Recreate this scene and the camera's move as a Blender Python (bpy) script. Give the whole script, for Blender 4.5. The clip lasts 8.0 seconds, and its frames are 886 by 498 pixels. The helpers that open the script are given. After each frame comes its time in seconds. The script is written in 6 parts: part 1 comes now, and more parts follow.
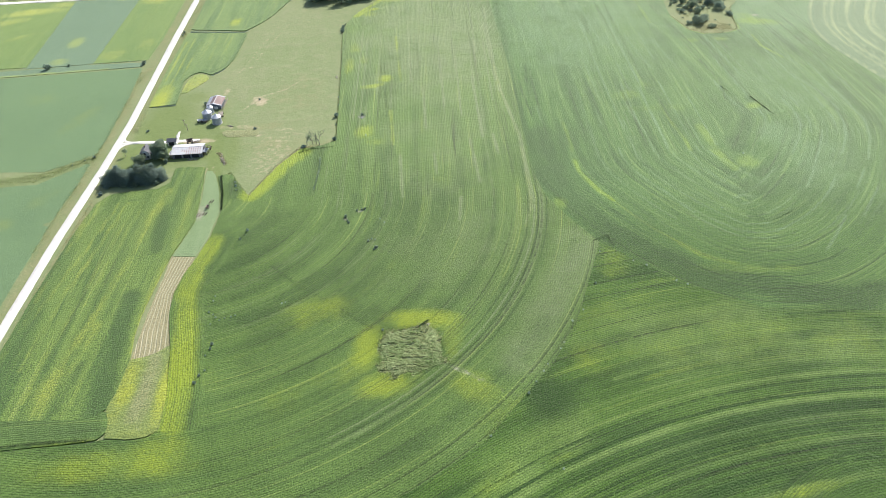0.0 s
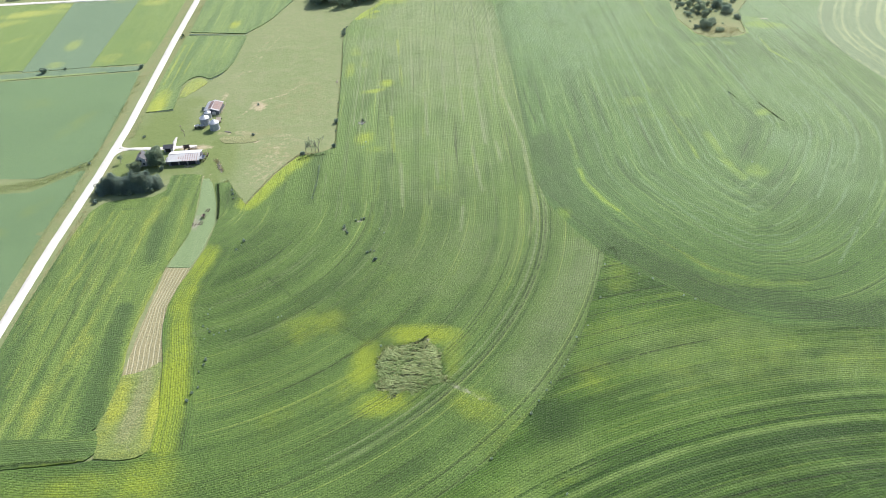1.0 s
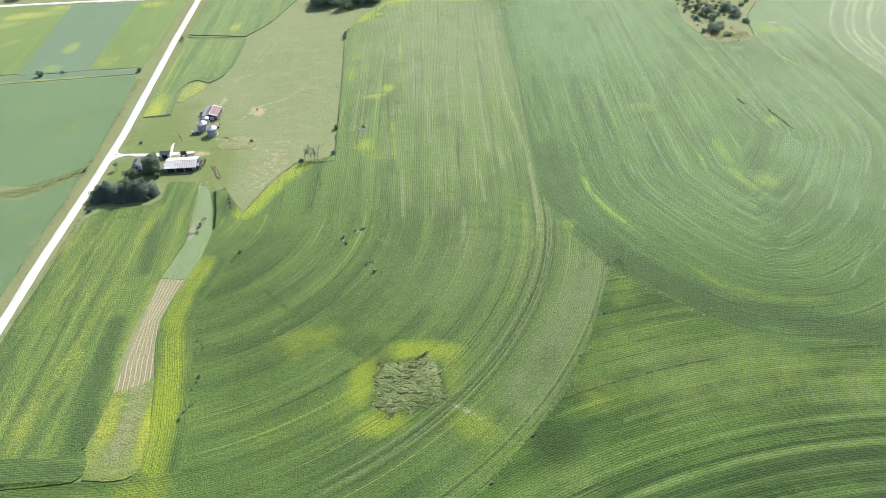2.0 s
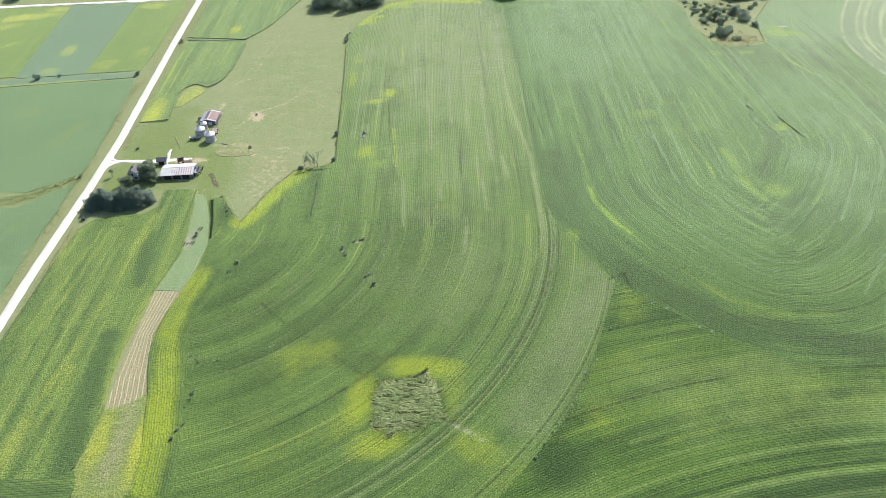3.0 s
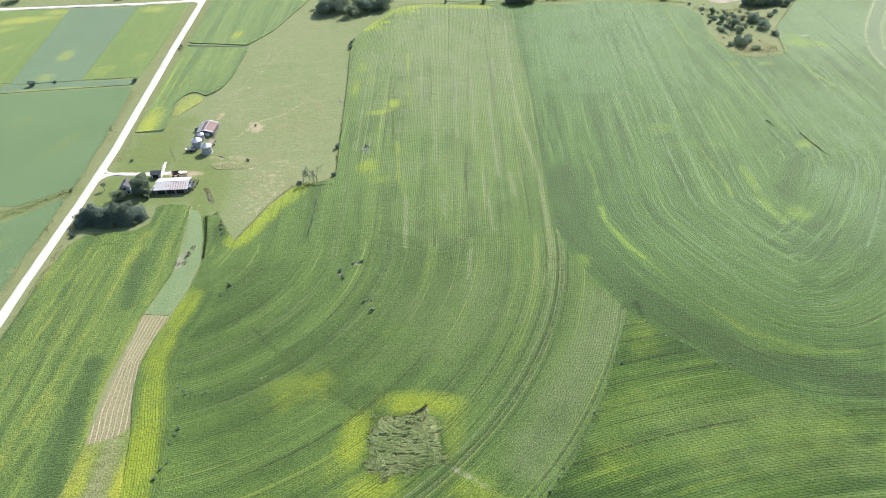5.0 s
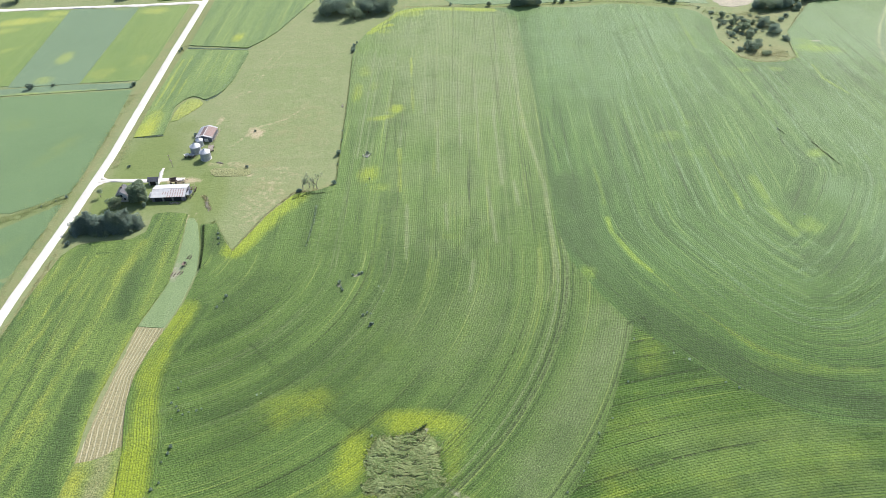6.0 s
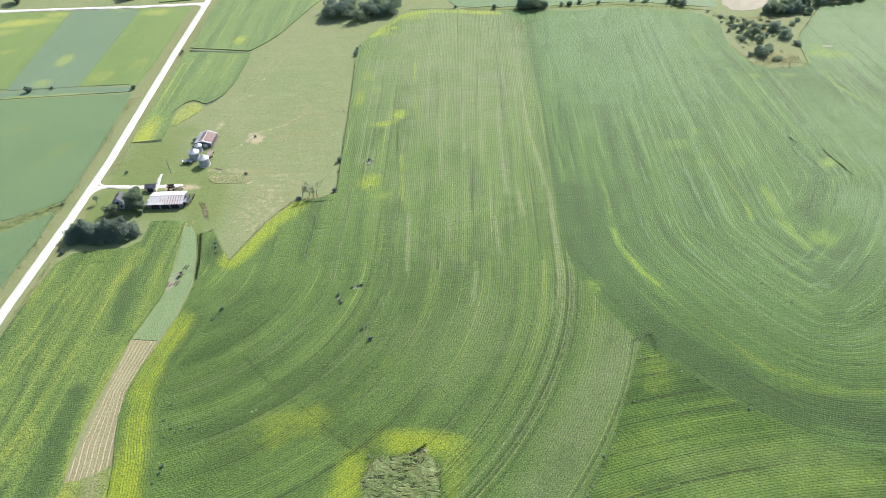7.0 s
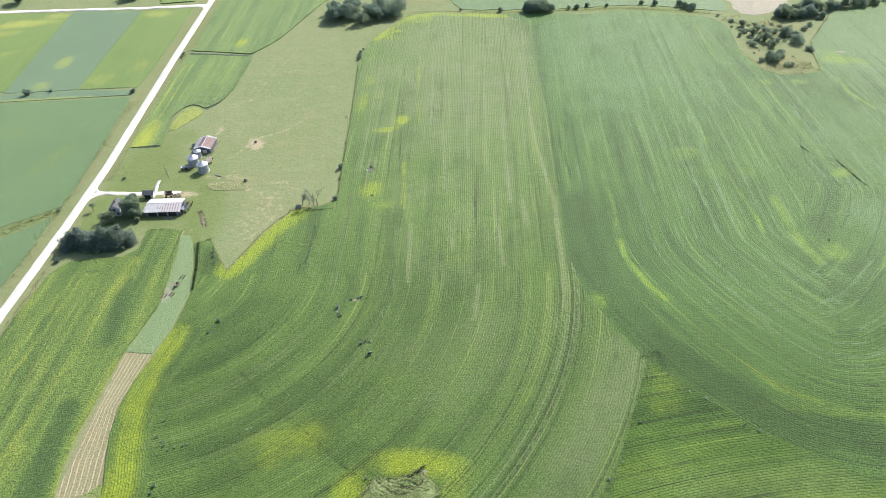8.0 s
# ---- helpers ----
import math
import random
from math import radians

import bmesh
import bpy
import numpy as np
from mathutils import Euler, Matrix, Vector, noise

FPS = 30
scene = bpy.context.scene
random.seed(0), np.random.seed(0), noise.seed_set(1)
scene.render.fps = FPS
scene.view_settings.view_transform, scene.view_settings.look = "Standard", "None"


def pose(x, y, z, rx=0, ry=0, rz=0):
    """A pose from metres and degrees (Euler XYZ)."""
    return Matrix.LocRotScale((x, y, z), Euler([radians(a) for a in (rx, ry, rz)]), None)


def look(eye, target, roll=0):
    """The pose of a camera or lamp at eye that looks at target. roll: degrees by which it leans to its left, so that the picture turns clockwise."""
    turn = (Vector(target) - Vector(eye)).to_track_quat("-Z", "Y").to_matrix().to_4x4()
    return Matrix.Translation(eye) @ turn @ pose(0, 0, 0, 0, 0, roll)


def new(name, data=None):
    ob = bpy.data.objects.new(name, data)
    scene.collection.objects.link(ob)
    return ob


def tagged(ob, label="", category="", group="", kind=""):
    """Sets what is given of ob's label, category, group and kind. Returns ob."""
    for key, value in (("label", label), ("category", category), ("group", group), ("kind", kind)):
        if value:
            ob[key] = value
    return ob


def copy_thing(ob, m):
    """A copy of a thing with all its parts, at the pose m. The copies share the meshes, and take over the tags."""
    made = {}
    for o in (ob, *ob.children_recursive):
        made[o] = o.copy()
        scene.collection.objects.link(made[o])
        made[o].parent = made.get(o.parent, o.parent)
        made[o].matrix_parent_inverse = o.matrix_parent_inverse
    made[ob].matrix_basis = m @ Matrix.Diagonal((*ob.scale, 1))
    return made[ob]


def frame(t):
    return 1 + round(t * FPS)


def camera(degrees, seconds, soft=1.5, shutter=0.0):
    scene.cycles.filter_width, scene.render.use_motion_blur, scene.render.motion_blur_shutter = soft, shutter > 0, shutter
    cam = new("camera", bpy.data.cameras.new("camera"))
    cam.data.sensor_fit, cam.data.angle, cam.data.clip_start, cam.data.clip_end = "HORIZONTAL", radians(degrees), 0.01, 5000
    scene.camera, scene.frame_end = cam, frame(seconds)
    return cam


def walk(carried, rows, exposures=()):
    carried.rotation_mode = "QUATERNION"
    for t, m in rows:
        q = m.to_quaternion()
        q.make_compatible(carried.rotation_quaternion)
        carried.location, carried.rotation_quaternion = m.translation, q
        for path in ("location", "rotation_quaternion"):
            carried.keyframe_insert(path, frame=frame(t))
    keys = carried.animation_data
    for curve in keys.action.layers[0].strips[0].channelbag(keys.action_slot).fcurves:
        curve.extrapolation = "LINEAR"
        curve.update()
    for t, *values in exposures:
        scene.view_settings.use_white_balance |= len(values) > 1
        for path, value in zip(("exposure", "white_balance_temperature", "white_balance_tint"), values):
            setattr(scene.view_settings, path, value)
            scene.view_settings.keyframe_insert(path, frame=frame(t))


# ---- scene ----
cam = camera(60.0, 8.0, soft=0.7)
PATH = [
    (0, (0.00, 0.00, 180.00), (0.55, 155.24, 53.91), -2.71),
    (0.5, (0.65, 4.35, 179.69), (0.72, 159.45, 53.42), -2.73),
    (1, (1.30, 8.67, 179.37), (0.86, 163.62, 52.93), -2.75),
    (1.5, (1.93, 12.95, 179.05), (0.98, 167.77, 52.44), -2.77),
    (2, (2.57, 17.21, 178.71), (1.07, 171.89, 51.94), -2.78),
    (2.5, (3.19, 21.43, 178.37), (1.13, 175.97, 51.44), -2.80),
    (3, (3.81, 25.62, 178.02), (1.17, 180.03, 50.94), -2.81),
    (3.5, (4.43, 29.77, 177.66), (1.18, 184.06, 50.43), -2.83),
    (4, (5.04, 33.90, 177.29), (1.17, 188.05, 49.93), -2.84),
    (4.5, (5.64, 37.99, 176.92), (1.12, 192.02, 49.42), -2.85),
    (5, (6.24, 42.05, 176.53), (1.06, 195.95, 48.91), -2.86),
    (5.5, (6.83, 46.08, 176.14), (0.96, 199.85, 48.39), -2.87),
    (6, (7.41, 50.08, 175.74), (0.84, 203.73, 47.87), -2.88),
    (6.5, (7.99, 54.04, 175.33), (0.69, 207.56, 47.35), -2.89),
    (7, (8.56, 57.98, 174.91), (0.52, 211.37, 46.83), -2.89),
    (7.5, (9.13, 61.88, 174.49), (0.32, 215.15, 46.30), -2.90),
    (8, (9.69, 65.75, 174.05), (0.10, 218.89, 45.78), -2.90),
]
walk(cam, [(t, look(eye, target, roll)) for t, eye, target, roll in PATH])

# ---- light ----
SUN_TURN, SUN_HEIGHT = 35.0, 39.0   # degrees east of +y, degrees above the horizon
world = bpy.data.worlds.new("sky")
scene.world = world
world.use_nodes = True
wn = world.node_tree.nodes
wn.clear()
sky = wn.new("ShaderNodeTexSky")
sky.sky_type = "NISHITA"
sky.sun_disc = False
sky.sun_elevation, sky.sun_rotation = radians(SUN_HEIGHT), radians(SUN_TURN)
sky.dust_density = 2.0
back = wn.new("ShaderNodeBackground")
back.inputs["Strength"].default_value = 0.15
wout = wn.new("ShaderNodeOutputWorld")
world.node_tree.links.new(sky.outputs[0], back.inputs[0])
world.node_tree.links.new(back.outputs[0], wout.inputs[0])
sun = new("sun", bpy.data.lights.new("sun", "SUN"))
sun.data.energy, sun.data.angle, sun.data.color = 5.0, radians(0.5), (1.0, 0.95, 0.90)
toward = Vector((math.sin(radians(SUN_TURN)), math.cos(radians(SUN_TURN)), math.tan(radians(SUN_HEIGHT))))
sun.matrix_world = look(toward * 400, (0, 0, 0))
scene.view_settings.exposure = 0.8


# ---- materials ----
class Shader:
    """A small helper round a node tree."""

    def __init__(self, name, rough=0.8, spec=0.3):
        self.mat = bpy.data.materials.new(name)
        self.mat.use_nodes = True
        self.nt = self.mat.node_tree
        self.bsdf = self.nt.nodes["Principled BSDF"]
        self.bsdf.inputs["Roughness"].default_value = rough
        self.bsdf.inputs["Specular IOR Level"].default_value = spec

    def put(self, value, socket):
        if isinstance(value, bpy.types.NodeSocket):
            self.nt.links.new(value, socket)
        elif isinstance(value, tuple) and len(value) == 3 and socket.type == "RGBA":
            socket.default_value = (*value, 1)
        else:
            socket.default_value = value

    def attr(self, name):
        n = self.nt.nodes.new("ShaderNodeAttribute")
        n.attribute_name = name
        return n.outputs["Fac"]

    def place(self):
        return self.nt.nodes.new("ShaderNodeNewGeometry").outputs["Position"]

    def obj(self):
        return self.nt.nodes.new("ShaderNodeTexCoord").outputs["Object"]

    def island(self):
        return self.nt.nodes.new("ShaderNodeNewGeometry").outputs["Random Per Island"]

    def chance(self):
        return self.nt.nodes.new("ShaderNodeObjectInfo").outputs["Random"]

    def vec(self, x, y, z=0.0):
        n = self.nt.nodes.new("ShaderNodeCombineXYZ")
        for i, v in enumerate((x, y, z)):
            self.put(v, n.inputs[i])
        return n.outputs[0]

    def scaled(self, v, s):
        n = self.nt.nodes.new("ShaderNodeVectorMath")
        n.operation = "MULTIPLY"
        self.put(v, n.inputs[0])
        n.inputs[1].default_value = s
        return n.outputs[0]

    def noise(self, v, scale, detail=3.0, rough=0.55):
        n = self.nt.nodes.new("ShaderNodeTexNoise")
        self.put(v, n.inputs["Vector"])
        n.inputs["Scale"].default_value, n.inputs["Detail"].default_value = scale, detail
        n.inputs["Roughness"].default_value = rough
        return n.outputs[0]

    def math(self, op, a, b=0.0, c=0.0):
        n = self.nt.nodes.new("ShaderNodeMath")
        n.operation = op
        for i, v in enumerate((a, b, c)):
            self.put(v, n.inputs[i])
        return n.outputs[0]

    def ramp(self, v, lo, hi, a=0.0, b=1.0):
        n = self.nt.nodes.new("ShaderNodeMapRange")
        n.interpolation_type = "SMOOTHSTEP"
        for i, x in enumerate((v, lo, hi, a, b)):
            self.put(x, n.inputs[i])
        return n.outputs[0]

    def mix(self, fac, a, b, how="MIX"):
        n = self.nt.nodes.new("ShaderNodeMix")
        n.data_type, n.blend_type = "RGBA", how
        self.put(fac, n.inputs[0])
        self.put(a, n.inputs[6])
        self.put(b, n.inputs[7])
        return n.outputs[2]

    def bump(self, height, distance, strength=1.0):
        n = self.nt.nodes.new("ShaderNodeBump")
        n.inputs["Distance"].default_value, n.inputs["Strength"].default_value = distance, strength
        self.put(height, n.inputs["Height"])
        self.nt.links.new(n.outputs[0], self.bsdf.inputs["Normal"])

    def let_through(self, colour, share):
        """Leaves pass on a part of the light."""
        thin, blend = self.nt.nodes.new("ShaderNodeBsdfTranslucent"), self.nt.nodes.new("ShaderNodeMixShader")
        self.put(colour, thin.inputs["Color"])
        blend.inputs[0].default_value = share
        self.nt.links.new(self.bsdf.outputs[0], blend.inputs[1])
        self.nt.links.new(thin.outputs[0], blend.inputs[2])
        self.nt.links.new(blend.outputs[0], self.nt.nodes["Material Output"].inputs[0])

    def base(self, colour):
        self.put(colour, self.bsdf.inputs["Base Color"])
        return self.mat


def crop_material(name, dark, mid, light, yellow, soil, rows=0.76, streak=0.55, gap=0.48, lines=0.35, grain=1.0, clump=2.2, crest=(0.54, 0.70), faded=(0.113, 0.163, 0.062), thin_leaf=0.0, furrows=0.0):
    """Plants in rows. The mesh carries metres across the rows (row) and along them (run), yellowing and bareness."""
    s = Shader(name, 0.66, 0.165)
    s.bsdf.inputs["Sheen Weight"].default_value, s.bsdf.inputs["Sheen Roughness"].default_value = 0.14, 0.5
    s.bsdf.inputs["Sheen Tint"].default_value = (0.85, 1.0, 0.5, 1)
    row, run, yel, bare, pale, deep = [s.attr(k) for k in ("row", "run", "yellow", "bare", "pale", "deep")]
    p = s.place()
    wide = s.noise(s.vec(s.math("MULTIPLY", row, 0.16), s.math("MULTIPLY", run, 0.008), 1.0), 1.0, 3.0, 0.6)
    thin = s.noise(s.vec(s.math("MULTIPLY", row, 1.05), s.math("MULTIPLY", run, 0.016), 7.0), 1.0, 2.0, 0.5)
    blot = s.noise(p, 0.022, 4.0, 0.6)
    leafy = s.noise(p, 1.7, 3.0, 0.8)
    tone = s.math("ADD", s.math("MULTIPLY", wide, streak), s.math("MULTIPLY", blot, 1.0 - streak))
    colour = s.mix(s.ramp(tone, 0.36, 0.56), dark, mid)
    colour = s.mix(s.ramp(s.math("ADD", s.math("MULTIPLY", thin, 0.6), s.math("MULTIPLY", wide, 0.4)), *crest), colour, light)
    vague = s.math("SUBTRACT", s.noise(p, 0.06, 4.0, 0.65), 0.5)
    # pale also carries painted distance haze; deep also carries gap shade.
    colour = s.mix(s.ramp(s.math("ADD", pale, s.math("MULTIPLY", vague, s.ramp(pale, 0.0, 0.3))), 0.05, 0.9), colour, faded)
    colour = s.mix(s.ramp(s.math("ADD", deep, s.math("MULTIPLY", vague, s.ramp(deep, 0.0, 0.3))), 0.05, 0.9), colour, tuple(c * 0.85 for c in dark))
    worn = s.math("ADD", yel, s.math("MULTIPLY", s.math("SUBTRACT", s.noise(p, 0.05, 6.0, 0.72), 0.5), s.math("MULTIPLY", s.ramp(yel, 0.02, 0.3), 1.7)))
    worn = s.math("ADD", worn, s.math("MULTIPLY", s.math("SUBTRACT", thin, 0.5), s.math("MULTIPLY", yel, 1.1)))
    worn = s.math("ADD", worn, s.math("MULTIPLY", s.math("SUBTRACT", leafy, 0.5), s.math("MULTIPLY", yel, 0.5)))
    colour = s.mix(s.ramp(worn, 0.05, 1.1), colour, yellow)
    # Track and furrow lines: dark soil with the shade of the gap painted in.
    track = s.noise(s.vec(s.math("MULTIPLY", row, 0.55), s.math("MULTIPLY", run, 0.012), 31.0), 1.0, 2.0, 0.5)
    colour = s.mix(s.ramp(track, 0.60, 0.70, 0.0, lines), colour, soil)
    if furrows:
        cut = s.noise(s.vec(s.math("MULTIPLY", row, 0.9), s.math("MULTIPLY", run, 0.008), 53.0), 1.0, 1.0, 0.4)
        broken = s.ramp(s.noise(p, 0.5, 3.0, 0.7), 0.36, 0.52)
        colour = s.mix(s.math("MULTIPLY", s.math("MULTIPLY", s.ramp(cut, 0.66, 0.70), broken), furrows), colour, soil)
    # Gap lines take the soil colour; for beans it holds painted row shade.
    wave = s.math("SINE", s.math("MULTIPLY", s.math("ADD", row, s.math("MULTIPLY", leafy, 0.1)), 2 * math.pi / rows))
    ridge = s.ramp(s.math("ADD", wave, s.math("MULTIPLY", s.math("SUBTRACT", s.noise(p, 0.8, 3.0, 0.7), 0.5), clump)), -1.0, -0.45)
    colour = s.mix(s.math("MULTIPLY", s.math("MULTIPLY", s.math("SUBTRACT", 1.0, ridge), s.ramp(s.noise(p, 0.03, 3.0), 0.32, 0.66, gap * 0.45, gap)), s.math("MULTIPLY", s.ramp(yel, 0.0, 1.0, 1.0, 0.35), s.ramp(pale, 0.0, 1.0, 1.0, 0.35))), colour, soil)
    # Leaf-scale mottling, with the canopy's own shade and highlights painted in.
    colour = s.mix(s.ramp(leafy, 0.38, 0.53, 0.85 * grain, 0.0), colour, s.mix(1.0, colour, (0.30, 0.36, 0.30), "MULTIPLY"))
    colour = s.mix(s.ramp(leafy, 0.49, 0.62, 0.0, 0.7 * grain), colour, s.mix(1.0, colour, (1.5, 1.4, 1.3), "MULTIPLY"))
    gone = s.ramp(s.math("ADD", bare, s.math("MULTIPLY", s.math("SUBTRACT", s.noise(p, 0.35, 4.0, 0.7), 0.5), s.math("MULTIPLY", s.ramp(bare, 0.02, 0.3), 1.0))), 0.3, 0.7)
    colour = s.mix(gone, colour, s.mix(s.noise(p, 0.5, 4.0), (0.150, 0.150, 0.105), (0.265, 0.258, 0.200)))
    s.bump(s.math("ADD", s.math("MULTIPLY", ridge, 0.4 * gap), s.math("MULTIPLY", leafy, 1.0)), 0.5, 0.35 + 0.65 * grain)
    if thin_leaf:
        s.let_through(colour, thin_leaf)
    return s.base(colour)


# Near-black: soil colour with the shade between the plants put in.
SHADED_SOIL = (0.014, 0.020, 0.009)
M_BEAN = crop_material("soybean_rows", (0.045, 0.087, 0.020), (0.073, 0.130, 0.028), (0.142, 0.199, 0.048), (0.177, 0.233, 0.020), SHADED_SOIL, gap=0.38, grain=0.6, clump=0.6, furrows=0.52, faded=(0.124, 0.160, 0.070))
M_BEAN_HILL = crop_material("hillside_soybean_rows", (0.032, 0.076, 0.016), (0.048, 0.108, 0.021), (0.086, 0.154, 0.037), (0.120, 0.195, 0.021), SHADED_SOIL, gap=0.24, lines=0.16, grain=0.6, furrows=0.45, clump=0.5, crest=(0.52, 0.64), faded=(0.080, 0.144, 0.058))
M_BEAN_ARC = crop_material("arced_soybean_rows", (0.023, 0.063, 0.008), (0.056, 0.118, 0.016), (0.110, 0.176, 0.026), (0.187, 0.259, 0.024), SHADED_SOIL, streak=0.75, gap=0.46, furrows=0.8, lines=0.22, grain=0.62, clump=0.45, faded=(0.132, 0.204, 0.052))


def plant_material(name, dark, mid, light, yellow, faded, streak=0.55):
    """Single plants of a row: no bare lines between, since they stand apart."""
    return crop_material(name, dark, mid, light, yellow, SHADED_SOIL, streak=streak, gap=0.0, lines=0.08, grain=0.3, furrows=0.5, faded=faded, thin_leaf=0.2)


M_BEAN_PLANT = plant_material("soybean_plants", (0.062, 0.120, 0.028), (0.100, 0.178, 0.039), (0.195, 0.270, 0.066), (0.250, 0.325, 0.030), (0.155, 0.222, 0.085))
M_ARC_PLANT = plant_material("arced_soybean_plants", (0.034, 0.086, 0.015), (0.078, 0.156, 0.022), (0.152, 0.231, 0.039), (0.258, 0.340, 0.036), (0.185, 0.270, 0.075), 0.75)
M_HILL_PLANT = plant_material("hillside_soybean_plants", (0.066, 0.134, 0.030), (0.100, 0.190, 0.040), (0.170, 0.262, 0.064), (0.230, 0.318, 0.038), (0.164, 0.246, 0.098))
M_BEAN_SMOOTH = crop_material("dense_soybeans", (0.072, 0.124, 0.057), (0.080, 0.135, 0.062), (0.088, 0.145, 0.064), (0.127, 0.167, 0.049), SHADED_SOIL, streak=0.25, gap=0.05, lines=0.0, grain=0.4)
M_CORN = crop_material("corn_rows", (0.080, 0.128, 0.079), (0.087, 0.138, 0.086), (0.098, 0.148, 0.088), (0.161, 0.204, 0.066), SHADED_SOIL, streak=0.3, gap=0.05, lines=0.0, grain=0.4)
M_STRIPED = crop_material("striped_soybeans", (0.042, 0.088, 0.020), (0.088, 0.144, 0.029), (0.140, 0.190, 0.045), (0.178, 0.218, 0.034), SHADED_SOIL, streak=0.9, gap=0.2, lines=0.3, crest=(0.55, 0.66))
M_STRIPED_FAR = crop_material("striped_grain", (0.067, 0.117, 0.039), (0.103, 0.159, 0.049), (0.159, 0.209, 0.060), (0.226, 0.262, 0.032), SHADED_SOIL, streak=0.85, gap=0.1, lines=0.2, grain=0.7)
M_OLIVE = crop_material("yellowing_soybeans", (0.083, 0.135, 0.036), (0.099, 0.150, 0.039), (0.127, 0.174, 0.050), (0.223, 0.245, 0.053), SHADED_SOIL, streak=0.3, gap=0.05, lines=0.1, grain=0.4)
M_HAY = crop_material("cut_hay", (0.055, 0.096, 0.039), (0.064, 0.108, 0.045), (0.076, 0.118, 0.050), (0.143, 0.185, 0.076), (0.07, 0.10, 0.05), rows=2.4, gap=0.04, lines=0.0, grain=0.4)
M_STUBBLE = crop_material("mown_stubble", (0.166, 0.152, 0.081), (0.194, 0.177, 0.099), (0.233, 0.216, 0.127), (0.191, 0.212, 0.035), (0.325, 0.304, 0.212), rows=1.25, gap=0.85, lines=0.0, grain=0.45, clump=0.3)

M_LANE = crop_material("mown_grass", (0.112, 0.165, 0.074), (0.128, 0.182, 0.086), (0.150, 0.200, 0.100), (0.200, 0.255, 0.100), SHADED_SOIL, rows=2.4, gap=0.0, lines=0.0, grain=0.4)
M_STUBBLE_FAR = crop_material("bare_stubble", (0.199, 0.179, 0.137), (0.222, 0.199, 0.156), (0.257, 0.236, 0.190), (0.195, 0.190, 0.091), SHADED_SOIL, gap=0.0, lines=0.0, grain=0.45)


def flattened_material():
    """Drowned, flattened weeds: swirling stems, grey-green to tan, gaps and folds painted shade-dark."""
    s = Shader("flattened_weeds", 0.85, 0.2)
    p = s.place()
    warp = s.nt.nodes.new("ShaderNodeTexNoise")
    s.put(p, warp.inputs["Vector"])
    warp.inputs["Scale"].default_value, warp.inputs["Detail"].default_value = 0.16, 3.0
    swirl = s.nt.nodes.new("ShaderNodeVectorMath")
    swirl.operation = "MULTIPLY_ADD"
    s.nt.links.new(warp.outputs["Color"], swirl.inputs[0])
    swirl.inputs[1].default_value = (6, 6, 0)
    s.nt.links.new(p, swirl.inputs[2])
    stems = s.noise(s.scaled(swirl.outputs[0], (1.0, 1.7, 1.0)), 1.5, 5.0, 0.75)
    broad = s.noise(p, 0.12, 4.0, 0.6)
    colour = s.mix(s.ramp(broad, 0.38, 0.62), (0.122, 0.180, 0.060), (0.178, 0.226, 0.090))
    colour = s.mix(s.ramp(stems, 0.50, 0.66), colour, (0.242, 0.274, 0.130))
    colour = s.mix(s.ramp(stems, 0.28, 0.44, 0.5, 0.0), colour, (0.050, 0.074, 0.026))
    fold = s.noise(s.scaled(swirl.outputs[0], (0.28, 0.95, 1.0)), 1.0, 2.0, 0.5)
    # Creases between the stems: their shade is put into the colour.
    colour = s.mix(s.ramp(fold, 0.36, 0.45, 0.85, 0.0), colour, (0.034, 0.046, 0.020))
    s.bump(s.math("ADD", stems, s.ramp(fold, 0.3, 0.5)), 0.7, 1.0)
    return s.base(colour)


M_FLAT = flattened_material()


